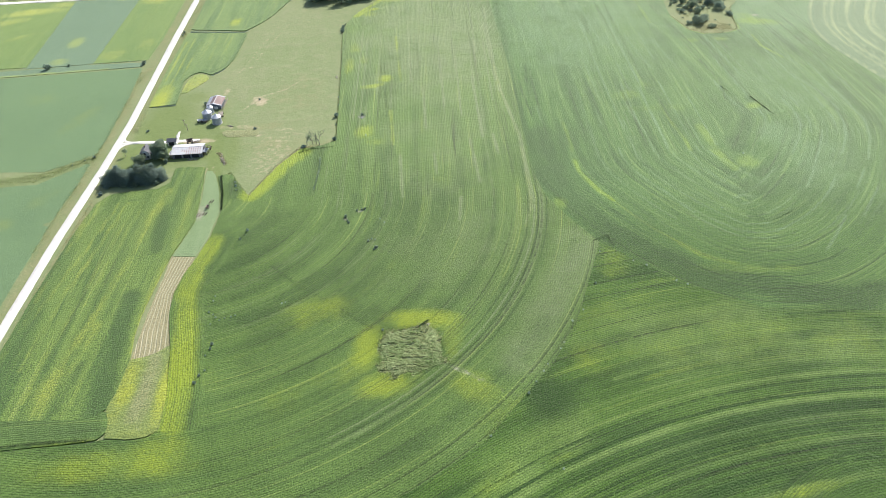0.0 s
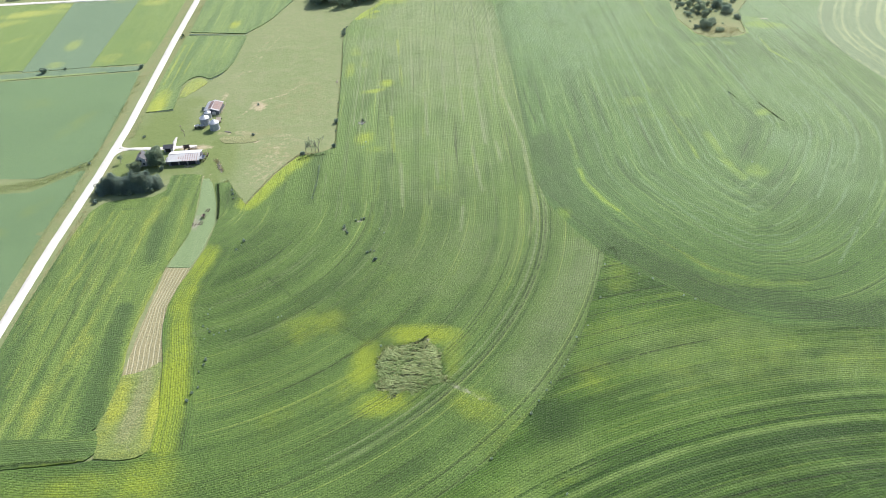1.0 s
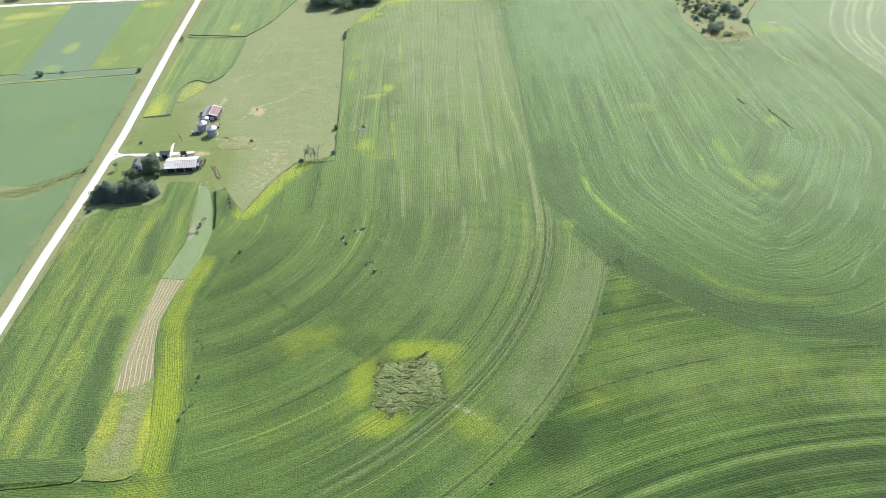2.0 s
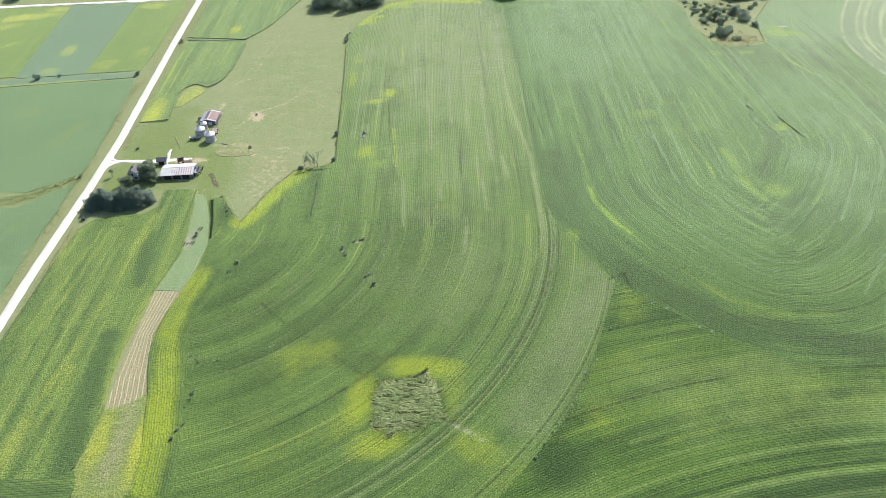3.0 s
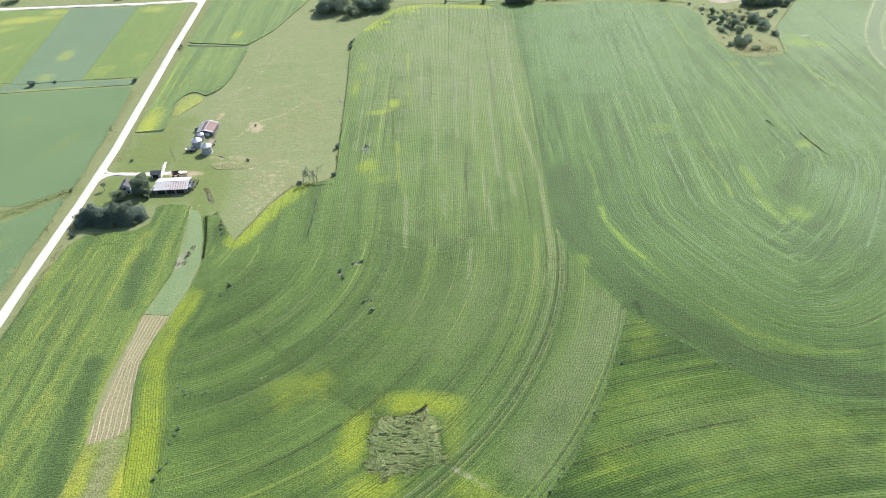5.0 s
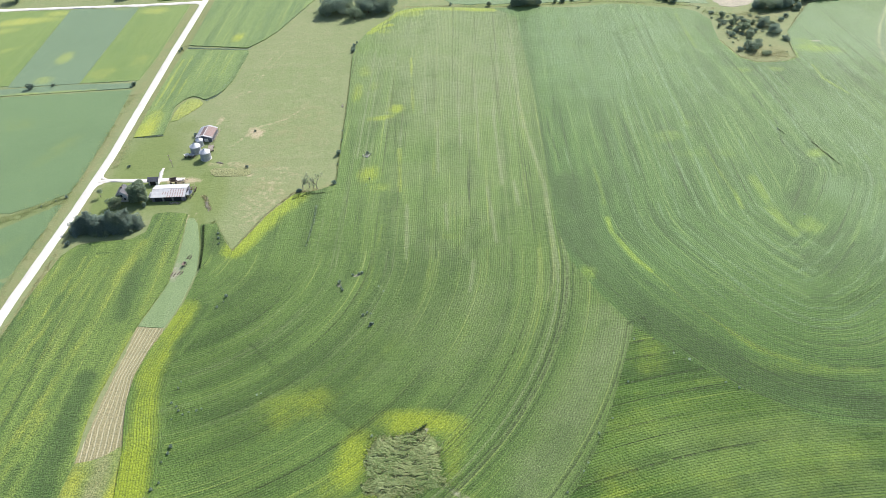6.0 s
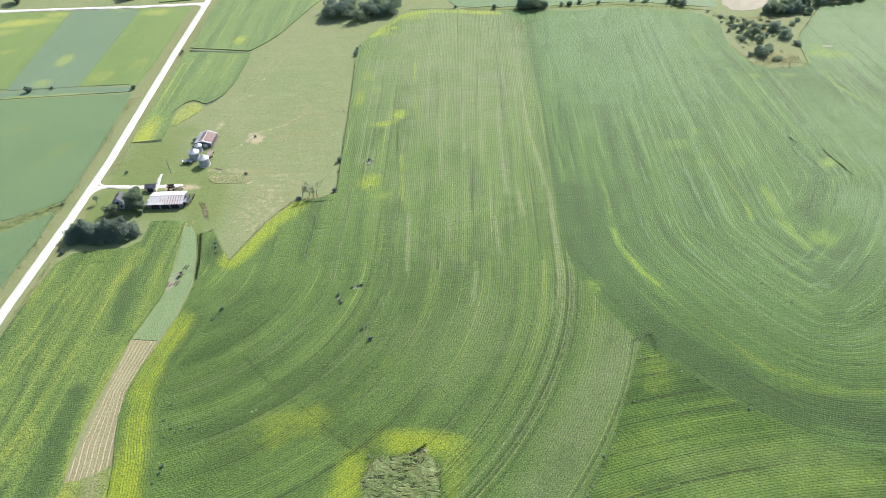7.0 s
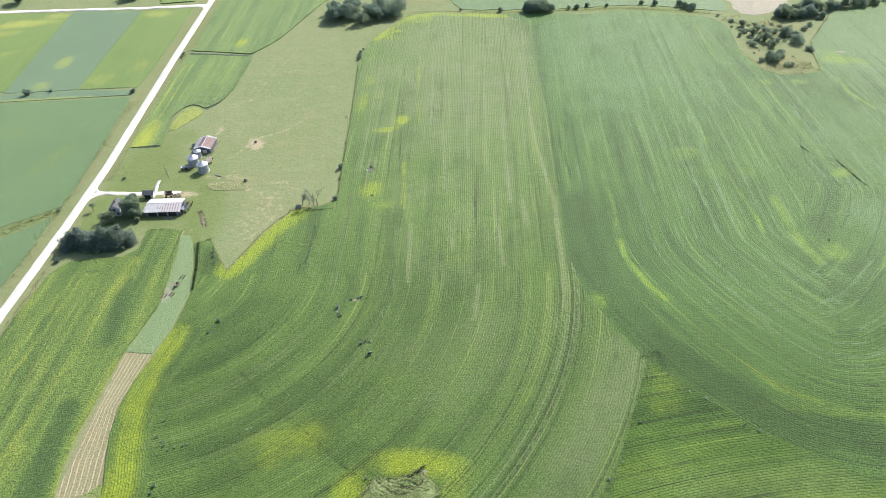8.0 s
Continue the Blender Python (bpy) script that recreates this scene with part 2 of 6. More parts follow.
def ground_material():
    s = Shader("pasture_grass", 0.9, 0.15)
    p = s.place()
    lush, dry, bare = s.attr("lush"), s.attr("dry"), s.attr("bare")
    big, small, fine = s.noise(p, 0.018, 5.0, 0.62), s.noise(p, 0.14, 5.0, 0.68), s.noise(p, 1.3, 3.0, 0.7)
    colour = s.mix(s.ramp(big, 0.35, 0.65), (0.148, 0.182, 0.084), (0.164, 0.190, 0.094))
    colour = s.mix(s.ramp(small, 0.42, 0.74, 0.0, 0.7), colour, (0.190, 0.200, 0.112))
    colour = s.mix(s.ramp(s.math("ADD", lush, s.math("MULTIPLY", s.math("SUBTRACT", small, 0.5), s.math("MULTIPLY", lush, 1.2))), 0.1, 0.9), colour, s.mix(small, (0.106, 0.145, 0.047), (0.138, 0.170, 0.065)))
    d = s.math("ADD", dry, s.math("MULTIPLY", s.math("SUBTRACT", small, 0.5), s.math("MULTIPLY", s.ramp(dry, 0.02, 0.3), 1.6)))
    colour = s.mix(s.ramp(d, 0.15, 0.85), colour, s.mix(small, (0.138, 0.152, 0.064), (0.200, 0.204, 0.108)))
    b = s.math("ADD", bare, s.math("MULTIPLY", s.math("SUBTRACT", s.noise(p, 0.4, 5.0, 0.7), 0.5), s.math("MULTIPLY", s.ramp(bare, 0.02, 0.3), 1.6)))
    colour = s.mix(s.ramp(b, 0.25, 0.8), colour, (0.304, 0.262, 0.177))
    colour = s.mix(s.ramp(fine, 0.3, 0.7, 0.35, 0.0), colour, s.mix(1.0, colour, (0.55, 0.6, 0.45), "MULTIPLY"))
    tuft = s.noise(p, 0.55, 4.0, 0.75)
    colour = s.mix(s.ramp(tuft, 0.33, 0.47, 0.5, 0.0), colour, s.mix(1.0, colour, (0.62, 0.72, 0.55), "MULTIPLY"))
    colour = s.mix(s.ramp(tuft, 0.56, 0.68, 0.0, 0.4), colour, s.mix(1.0, colour, (1.35, 1.28, 1.2), "MULTIPLY"))
    s.bump(s.math("ADD", fine, s.math("MULTIPLY", small, 2.0)), 0.25, 0.6)
    return s.base(colour)


def plain(name, a, b, scale=2.0, rough=0.8, metal=0.0, bump=0.0, spec=0.3, chance=0.0):
    """A surface that wanders between two colours at two scales."""
    s = Shader(name, rough, spec)
    p = s.obj()
    t = s.math("ADD", s.math("MULTIPLY", s.noise(p, scale, 4.0, 0.65), 0.6), s.math("MULTIPLY", s.noise(p, scale * 9, 3.0), 0.4))
    colour = s.mix(s.ramp(t, 0.35, 0.65), a, b)
    if chance:
        colour = s.mix(s.math("MULTIPLY", s.chance(), chance), colour, s.mix(1.0, colour, (0.45, 0.45, 0.45), "MULTIPLY"))
    s.bsdf.inputs["Metallic"].default_value = metal
    if bump:
        s.bump(t, bump)
    return s.base(colour)


def leaf_material(name, a, b):
    s = Shader(name, 0.6, 0.25)
    lit = s.math("ADD", s.math("MULTIPLY", s.island(), 0.45), s.math("MULTIPLY", s.noise(s.obj(), 0.9, 2.0), 0.55))
    colour = s.mix(s.ramp(lit, 0.2, 0.8), a, b)
    colour = s.mix(s.math("MULTIPLY", s.chance(), 0.35), colour, s.mix(1.0, colour, (0.8, 0.75, 0.5), "MULTIPLY"))
    s.let_through(colour, 0.48)
    return s.base(colour)


M_GROUND = ground_material()
M_GRAVEL = plain("pale_gravel", (0.389, 0.375, 0.339), (0.495, 0.481, 0.445), 0.12, 0.95, bump=0.05)
M_BARK = plain("bark", (0.064, 0.049, 0.035), (0.120, 0.099, 0.078), 3.0, 0.95, bump=0.02)
M_DEADWOOD = plain("dead_wood", (0.184, 0.163, 0.134), (0.283, 0.262, 0.226), 3.0, 0.95, bump=0.02)
# The blue in these leaves is distance haze put into the colour.
M_LEAF = leaf_material("broad_leaves", (0.120, 0.180, 0.150), (0.270, 0.350, 0.265))
M_WILLOW = leaf_material("grey_green_leaves", (0.150, 0.210, 0.150), (0.290, 0.360, 0.240))
M_NEEDLE = leaf_material("conifer_needles", (0.105, 0.158, 0.150), (0.262, 0.333, 0.270))
M_WEED = leaf_material("rough_weeds", (0.145, 0.203, 0.072), (0.290, 0.319, 0.145))
# Near-black leaves: the shade of canopy gaps put into a colour.
M_GAP_SHADE = leaf_material("gap_shade_leaves", (0.025, 0.042, 0.016), (0.060, 0.092, 0.034))
M_DRYWEED = leaf_material("dry_weeds", (0.220, 0.230, 0.105), (0.382, 0.363, 0.211))


# ---- building helpers ----
def part(name, bm, material, parent=None, label=""):
    """Link a bmesh as one mesh object, under a thing or a part."""
    me = bpy.data.meshes.new(name)
    bm.to_mesh(me)
    bm.free()
    me.materials.append(material)
    ob = new(name, me)
    if parent:
        ob.parent = parent
    if label:
        tagged(ob, label)
    return ob


def mesh_part(name, verts, faces, material, parent=None, label="", smooth=False):
    me = bpy.data.meshes.new(name)
    me.from_pydata(verts, [], faces)
    me.materials.append(material)
    if smooth:
        me.shade_smooth()
    ob = new(name, me)
    if parent:
        ob.parent = parent
    if label:
        tagged(ob, label)
    return ob


def thing(name, m, label, category, group="", kind=""):
    ob = new(name)
    ob.empty_display_size = 0.5
    ob.matrix_basis = m
    return tagged(ob, label, category, group, kind)


def box(bm, x0, x1, y0, y1, z0, z1, bevel=0.0):
    r = bmesh.ops.create_cube(bm, size=1)
    for v in r["verts"]:
        v.co = Vector((x0 + (v.co.x + 0.5) * (x1 - x0), y0 + (v.co.y + 0.5) * (y1 - y0), z0 + (v.co.z + 0.5) * (z1 - z0)))
    if bevel:
        edges = list({e for v in r["verts"] for e in v.link_edges})
        bmesh.ops.bevel(bm, geom=edges, offset=bevel, segments=1, affect="EDGES")
    return bm


def inside(px, py, poly):
    """Which of the points lie in the outline."""
    res = np.zeros(px.shape, bool)
    n = len(poly)
    for i in range(n):
        (x0, y0), (x1, y1) = poly[i], poly[(i + 1) % n]
        if y0 == y1:
            continue
        cross = ((y0 > py) != (y1 > py)) & (px < (x1 - x0) * (py - y0) / (y1 - y0) + x0)
        res ^= cross
    return res


def nearest(px, py, line, closed=True):
    """Distance to a line of points, and the nearest place on it."""
    best, bx, by = np.full(px.shape, 1e9), px.copy(), py.copy()
    n = len(line)
    for i in range(n if closed else n - 1):
        (x0, y0), (x1, y1) = line[i], line[(i + 1) % n]
        dx, dy = x1 - x0, y1 - y0
        t = np.clip(((px - x0) * dx + (py - y0) * dy) / (dx * dx + dy * dy + 1e-9), 0, 1)
        qx, qy = x0 + t * dx, y0 + t * dy
        d = np.hypot(px - qx, py - qy)
        m = d < best
        best[m], bx[m], by[m] = d[m], qx[m], qy[m]
    return best, bx, by


def rounded(line, times=2, closed=True):
    """Cut the corners of an outline."""
    for _ in range(times):
        out = []
        n = len(line)
        for i in range(n if closed else n - 1):
            (x0, y0), (x1, y1) = line[i], line[(i + 1) % n]
            out += [(0.75 * x0 + 0.25 * x1, 0.75 * y0 + 0.25 * y1), (0.25 * x0 + 0.75 * x1, 0.25 * y0 + 0.75 * y1)]
        line = out if closed else [line[0]] + out + [line[-1]]
    return line


def spots(px, py, marks):
    """Soft-edged spots (x, y, half length, half width, degrees, amount) and bands (points, half width, amount), laid over one another."""
    total = np.zeros(px.shape)
    for m in marks:
        if len(m) == 3:
            reach = 1.5 * m[1]
            xs, ys = [p[0] for p in m[0]], [p[1] for p in m[0]]
            near = (px > min(xs) - reach) & (px < max(xs) + reach) & (py > min(ys) - reach) & (py < max(ys) + reach)
            v = np.zeros(px.shape)
            v[near] = m[2] * np.clip(1.5 - nearest(px[near], py[near], m[0], False)[0] / m[1], 0, 1)
        else:
            x, y, a, b, turn, amount = m
            c, s = math.cos(radians(turn)), math.sin(radians(turn))
            u, w = (px - x) * c + (py - y) * s, (py - y) * c - (px - x) * s
            v = amount * np.clip(1.45 - 0.95 * np.sqrt((u / a) ** 2 + (w / b) ** 2), 0, 1)
        total = np.maximum(total, v)
    return total


def set_attr(me, name, values):
    me.attributes.new(name, "FLOAT", "POINT").data.foreach_set("value", np.asarray(values, np.float32))


def straight(px, py, turn=0.0):
    """Rows that run turn degrees east of +y."""
    c, s = math.cos(radians(turn)), math.sin(radians(turn))
    return px * c - py * s, px * s + py * c


def round_ray(px, py, cx, cy):
    """Rows that run along +y and bend round a headland at (cx, cy)."""
    d = np.where(py > cy, np.abs(px - cx), np.hypot(px - cx, py - cy))
    along = np.where(py > cy, py - cy, np.arctan2(px - cx, cy - py) * 60)
    return d, along


def follow(px, py, line):
    """Rows laid beside a guide line: metres from it, and metres along it."""
    best, run, gone = np.full(px.shape, 1e9), np.zeros(px.shape), 0.0
    for (x0, y0), (x1, y1) in zip(line, line[1:]):
        dx, dy = x1 - x0, y1 - y0
        long = math.hypot(dx, dy)
        t = np.clip(((px - x0) * dx + (py - y0) * dy) / (long * long + 1e-9), 0, 1)
        d = np.hypot(px - x0 - t * dx, py - y0 - t * dy)
        m = d < best
        best[m], run[m] = d[m], gone + t[m] * long
        gone += long
    return best, run


def patchy(px, py, size):
    """Smooth random heights from 0 to 1, with hummocks of a given size."""
    table = np.random.uniform(0, 1, (64, 64))
    u, w = px / size, py / size
    i, j = np.floor(u).astype(int), np.floor(w).astype(int)
    fu, fw = u - i, w - j
    fu, fw = fu * fu * (3 - 2 * fu), fw * fw * (3 - 2 * fw)
    a = table[i % 64, j % 64] * (1 - fu) + table[(i + 1) % 64, j % 64] * fu
    b = table[i % 64, (j + 1) % 64] * (1 - fu) + table[(i + 1) % 64, (j + 1) % 64] * fu
    return a * (1 - fw) + b * fw


def field(name, outline, height, rows, material, label, category, yellow=(), bare=(), pale=(), deep=(), cuts=(), cell=2.0, ragged=0.12, lump=0.0):
    """A standing crop: a sheet of plants at its height, with its edges down to the soil."""
    xs, ys = [p[0] for p in outline], [p[1] for p in outline]
    nx, ny = int((max(xs) - min(xs)) / cell) + 3, int((max(ys) - min(ys)) / cell) + 3
    gx, gy = np.meshgrid(min(xs) - cell + np.arange(nx + 1) * cell, min(ys) - cell + np.arange(ny + 1) * cell, indexing="ij")
    cx, cy = gx[:-1, :-1] + cell / 2, gy[:-1, :-1] + cell / 2
    keep = inside(cx, cy, outline)
    for cut in cuts:
        keep &= ~inside(cx, cy, cut)
    count = np.zeros(gx.shape, int)
    for a in (0, 1):
        for b in (0, 1):
            count[a:a + nx, b:b + ny] += keep
    edge = (count > 0) & (count < 4)
    d, qx, qy = nearest(gx[edge], gy[edge], outline)
    for cut in cuts:
        d2, rx, ry = nearest(gx[edge], gy[edge], cut)
        closer = d2 < d
        d, qx, qy = np.where(closer, d2, d), np.where(closer, rx, qx), np.where(closer, ry, qy)
    near = d < cell * 1.2
    rag = ragged * np.random.uniform(-1, 1, (2, near.sum()))
    ex, ey = gx[edge], gy[edge]
    ex[near], ey[near] = qx[near] + rag[0], qy[near] + rag[1]
    gx[edge], gy[edge] = ex, ey
    used = count > 0
    index = np.full(gx.shape, -1)
    index[used] = np.arange(used.sum())
    px, py = gx[used], gy[used]
    pz = height + 0.1 * height * np.sin(px * 0.13 + 1.7 * np.sin(py * 0.05)) * np.sin(py * 0.11)
    if lump:
        pz = pz + lump * np.clip(nearest(px, py, outline)[0] / 2.0, 0, 1) * (0.6 * patchy(px, py, 1.7) + 0.5 * patchy(px, py, 0.9))
    i, j = np.nonzero(keep)
    faces = np.stack([index[i, j], index[i + 1, j], index[i + 1, j + 1], index[i, j + 1]], 1)
    n = len(px)
    walls = []
    pad = np.pad(keep, 1)
    for di, dj, a, b in ((-1, 0, (0, 1), (0, 0)), (1, 0, (1, 0), (1, 1)), (0, -1, (0, 0), (1, 0)), (0, 1, (1, 1), (0, 1))):
        m = keep & ~pad[1 + di:1 + di + nx, 1 + dj:1 + dj + ny]
        i, j = np.nonzero(m)
        va, vb = index[i + a[0], j + a[1]], index[i + b[0], j + b[1]]
        walls.append(np.stack([va, va + n, vb + n, vb], 1))
    verts = np.concatenate([np.stack([px, py, pz], 1), np.stack([px, py, 0 * pz - 0.1], 1)])
    faces = np.concatenate([faces] + walls)
    me = bpy.data.meshes.new(name)
    me.from_pydata(verts.tolist(), [], faces.tolist())
    me.materials.append(material)
    row, run = rows(px, py)
    for key, v in (("row", row), ("run", run), ("yellow", spots(px, py, yellow)), ("bare", spots(px, py, bare)), ("pale", spots(px, py, pale)), ("deep", spots(px, py, deep))):
        set_attr(me, key, np.concatenate([v, v]))
    ob = new(name, me)
    return tagged(ob, label, category, kind="stuff")


def crop_plants(outline, height, rows, material, label, area, spacing, fade, yellow=(), bare=(), pale=(), deep=(), cuts=()):
    """Soybean plants standing in rows of 0.76 m: tilted leaf clumps at each plant, fewer towards the far side."""
    x0, x1, y0, y1 = area
    px, py = np.meshgrid(np.arange(x0, x1, 0.6), np.arange(y0, y1, spacing), indexing="ij")
    px, py = px.ravel(), py.ravel()
    px, py = px + np.random.uniform(-0.3, 0.3, len(px)), py + np.random.uniform(-0.5, 0.5, len(px)) * spacing
    keep = np.random.uniform(0, 1, len(px)) < (y1 - py) / fade
    px, py = px[keep], py[keep]
    keep = inside(px, py, outline)
    for cut in cuts:
        keep &= ~inside(px, py, cut)
    px, py = px[keep], py[keep]
    row, run = rows(px, py)
    slope = [(rows(px + 0.1 * a, py + 0.1 * b)[0] - row) / 0.1 for a, b in ((1, 0), (0, 1))]
    steep = np.hypot(*slope) + 1e-6
    shift = (np.floor(row / 0.76) + 0.25 - row / 0.76) * 0.76 + np.random.normal(size=len(px)) * 0.05
    px, py = px + slope[0] / steep * shift, py + slope[1] / steep * shift
    keep = (spots(px, py, bare) < 0.3) & inside(px, py, outline)
    px, py = px[keep], py[keep]
    row, run = rows(px, py)
    tall = 0.5 + 0.9 * patchy(px, py, 3.0)
    ripe = [row, run, spots(px, py, yellow), 0 * px, spots(px, py, pale), spots(px, py, deep)]
    k = 2
    pts = np.repeat(np.stack([px, py, 0 * px], 1), k, 0)
    pts += np.random.normal(size=pts.shape) * np.array((0.06, 0.06, 0.0))
    pts[:, 2] = height + np.repeat(tall, k) * np.random.uniform(0.02, 0.10, len(pts))
    v, f = cards(pts, 0.2, 0.8, 5.0)
    me = bpy.data.meshes.new("soybean_plants")
    me.vertices.add(len(v))
    me.vertices.foreach_set("co", v.astype(np.float32).ravel())
    me.loops.add(len(f) * 3)
    me.loops.foreach_set("vertex_index", f.astype(np.int32).ravel())
    me.polygons.add(len(f))
    me.polygons.foreach_set("loop_start", np.arange(0, len(f) * 3, 3, dtype=np.int32))
    me.update(calc_edges=True)
    me.materials.append(material)
    for key, value in zip(("row", "run", "yellow", "bare", "pale", "deep"), ripe):
        set_attr(me, key, np.repeat(value, 4 * k))
    return tagged(new("soybean_plants", me), label, "crop plants", kind="stuff")


def cards(points, size, squash=0.6, lift=1.0):
    """Small leaf clumps: one bent quad at each place."""
    n = len(points)
    up = np.random.normal(size=(n, 3)) + np.array((0, 0, lift))
    up /= np.linalg.norm(up, axis=1, keepdims=True)
    a = np.random.normal(size=(n, 3))
    a -= (a * up).sum(1, keepdims=True) * up
    a /= np.linalg.norm(a, axis=1, keepdims=True)
    b = np.cross(up, a)
    s = size * np.random.uniform(0.6, 1.3, (n, 1))
    c = up * s * 0.25
    v = np.stack([points - a * s, points - b * s * squash + c, points + a * s, points + b * s * squash + c], 1).reshape(-1, 3)
    i = np.arange(n) * 4
    f = np.concatenate([np.stack([i, i + 1, i + 2], 1), np.stack([i, i + 2, i + 3], 1)])
    return v, f


def ribbon(name, line, width, z, material, label, category, wobble=0.25, step=2.5):
    """A road: a strip with a slight crown and uneven edges."""
    pts = []
    for (x0, y0), (x1, y1) in zip(line, line[1:]):
        n = max(1, int(math.hypot(x1 - x0, y1 - y0) / step))
        pts += [(x0 + (x1 - x0) * k / n, y0 + (y1 - y0) * k / n) for k in range(n)]
    pts.append(line[-1])
    verts, faces = [], []
    for k, (x, y) in enumerate(pts):
        a, b = pts[max(0, k - 1)], pts[min(len(pts) - 1, k + 1)]
        d = Vector((b[0] - a[0], b[1] - a[1], 0)).normalized()
        side = Vector((d.y, -d.x, 0))
        for f, h in ((-1.12, -0.1), (-1, 0), (0, 0.1), (1, 0), (1.12, -0.1)):
            w = width / 2 * f + (random.uniform(-wobble, wobble) if abs(f) >= 1 else 0)
            verts.append((x + side.x * w, y + side.y * w, z + h))
    for k in range(len(pts) - 1):
        for c in range(4):
            v = k * 5 + c
            faces.append((v, v + 1, v + 6, v + 5))
    ob = mesh_part(name, verts, faces, material, None, label, True)
    return tagged(ob, category=category, kind="structure")


# ---- the ground ----
def build_ground():
    xs = np.concatenate([[-4000, -2500, -1500, -900, -600], np.arange(-420, -156, 3.0), np.arange(-156, -40, 1.3), np.arange(-39, 421, 3.0), [600, 900, 1500, 2500, 4000]])
    ys = np.concatenate([[-4000, -2000, -1000, -500, -200], np.arange(-60, 250, 3.0), np.arange(250, 480, 1.3), np.arange(481, 641, 3.0), [760, 950, 1300, 2000, 3000, 4500]])
    gx, gy = np.meshgrid(xs, ys, indexing="ij")
    px, py = gx.ravel(), gy.ravel()
    pz = 0.06 * np.sin(px * 0.21) * np.sin(py * 0.17)
    n = len(ys)
    i, j = np.meshgrid(np.arange(len(xs) - 1), np.arange(n - 1), indexing="ij")
    a = (i * n + j).ravel()
    me = bpy.data.meshes.new("ground")
    me.from_pydata(np.stack([px, py, pz], 1).tolist(), [], np.stack([a, a + n, a + n + 1, a + 1], 1).tolist())
    me.materials.append(M_GROUND)
    me.shade_smooth()
    road = np.abs(px - (-148.0))
    set_attr(me, "lush", spots(px, py, GROUND_LUSH))
    dry = spots(px, py, GROUND_DRY)
    dry = np.maximum(dry, np.clip(1.0 - np.abs(road - 4.5) / 4.0, 0, 0.55))
    set_attr(me, "dry", dry)
    set_attr(me, "bare", spots(px, py, GROUND_BARE))
    return tagged(new("ground", me), "pale green grazed pasture grass with tan dry patches", "ground", kind="structure")


GROUND_LUSH = [
    ([(-300, 262), (-240, 274), (-172, 284), (-152, 299)], 5, 0.5),
    (-128, 322, 14, 34, 0, 0.9), (-112, 300, 24, 14, 0, 0.8), (-108, 318, 12, 20, 0, 0.7), (-136, 296, 10, 16, 0, 0.9), (-94, 300, 7, 26, 8, 0.7),
    ([(-100, 312), (-97, 285), (-92, 262)], 4, 0.9), (-120, 352, 9, 8, 0, 0.6), (160, 560, 90, 40, 0, 0.8), (-60, 560, 60, 40, 0, 0.7),
    (-240, 560, 60, 40, 0, 0.5), ([(10, 480), (90, 480), (130, 472)], 5, 0.7),
]
GROUND_DRY = [
    
    (157, 412, 18, 14, 0, 0.7), (165, 450, 16, 16, 0, 0.6), (183, 462, 14, 8, 20, 0.6), (-24, 500, 18, 12, 0, 0.6), ([(-300, 255), (-240, 270), (-172, 284), (-152, 298)], 3, 0.2), (-80, 320, 12, 4, 0, 0.5),
    (-68, 350, 20, 26, 0, 0.35), (-72, 300, 16, 14, 0, 0.4), ([(-58, 298), (-48, 300)], 4, 0.6),
]
GROUND_BARE = [
    (-73, 290, 12, 20, 0, 0.36), (-70, 312, 16, 10, 0, 0.3),
    ([(-100, 320.6), (-92, 320), (-84, 318.8)], 2.2, 0.42),
    (-86, 345, 4, 6, 20, 0.7), (-110, 309, 9, 2.5, 0, 0.8), (-113, 304, 5, 3, 0, 0.5), ([(-106, 366), (-100, 385), (-95, 410), (-88, 440)], 1.2, 0.33),
    ([(-103, 366), (-96.4, 385), (-91, 410), (-83, 440)], 1.2, 0.33), ([(-100, 285), (-101, 272), (-98, 262)], 0.8, 0.6), ([(-97, 286), (-96, 272)], 0.8, 0.5),
    (-105, 357, 2, 4, 0, 0.6), (-82, 312, 2, 2, 0, 0.7), ([(-95, 333), (-86, 350), (-75, 356), (-67, 367)], 0.8, 0.5), (-72, 306, 8, 0.8, 0, 0.5),
]
build_ground()

ribbon("road", [(-151.5, -400), (-151, 100), (-150, 190), (-149, 240), (-146.5, 290), (-145.5, 330), (-146.5, 380), (-147.5, 430), (-148, 507), (-149, 760)], 3.35, 0.12, M_GRAVEL,
       "wide pale gravel county road between the fields", "road", 0.1)
ribbon("side_road", [(-1200, 496), (-273, 496.4), (-184, 497), (-156, 498.5), (-149.5, 499)], 3.2, 0.1, M_GRAVEL, "narrow pale gravel road meeting the county road", "road")
ribbon("driveway", [(-147, 309.2), (-141, 310.3), (-133, 310), (-124, 309.5), (-113, 310), (-108.5, 309.9)], 2.1, 0.09, M_GRAVEL, "short gravel farm driveway past the sheds", "driveway", 0.15, 1.2)
ribbon("driveway_flare", [(-145.6, 303.5), (-144.4, 307), (-142.2, 309.3), (-139, 310.1)], 1.6, 0.07, M_GRAVEL, "rounded gravel corner of the driveway mouth", "driveway", 0.1, 0.8)
ribbon("driveway_flare", [(-145.4, 316), (-144.2, 312.8), (-142.2, 311.1), (-139, 310.4)], 1.4, 0.065, M_GRAVEL, "rounded gravel corner of the driveway mouth", "driveway", 0.1, 0.8)
ribbon("side_road_flare", [(-148.4, 492), (-149.8, 496.5), (-153, 498), (-158, 498.4)], 2.0, 0.075, M_GRAVEL, "rounded gravel corner of the side road", "road", 0.1, 1.0)
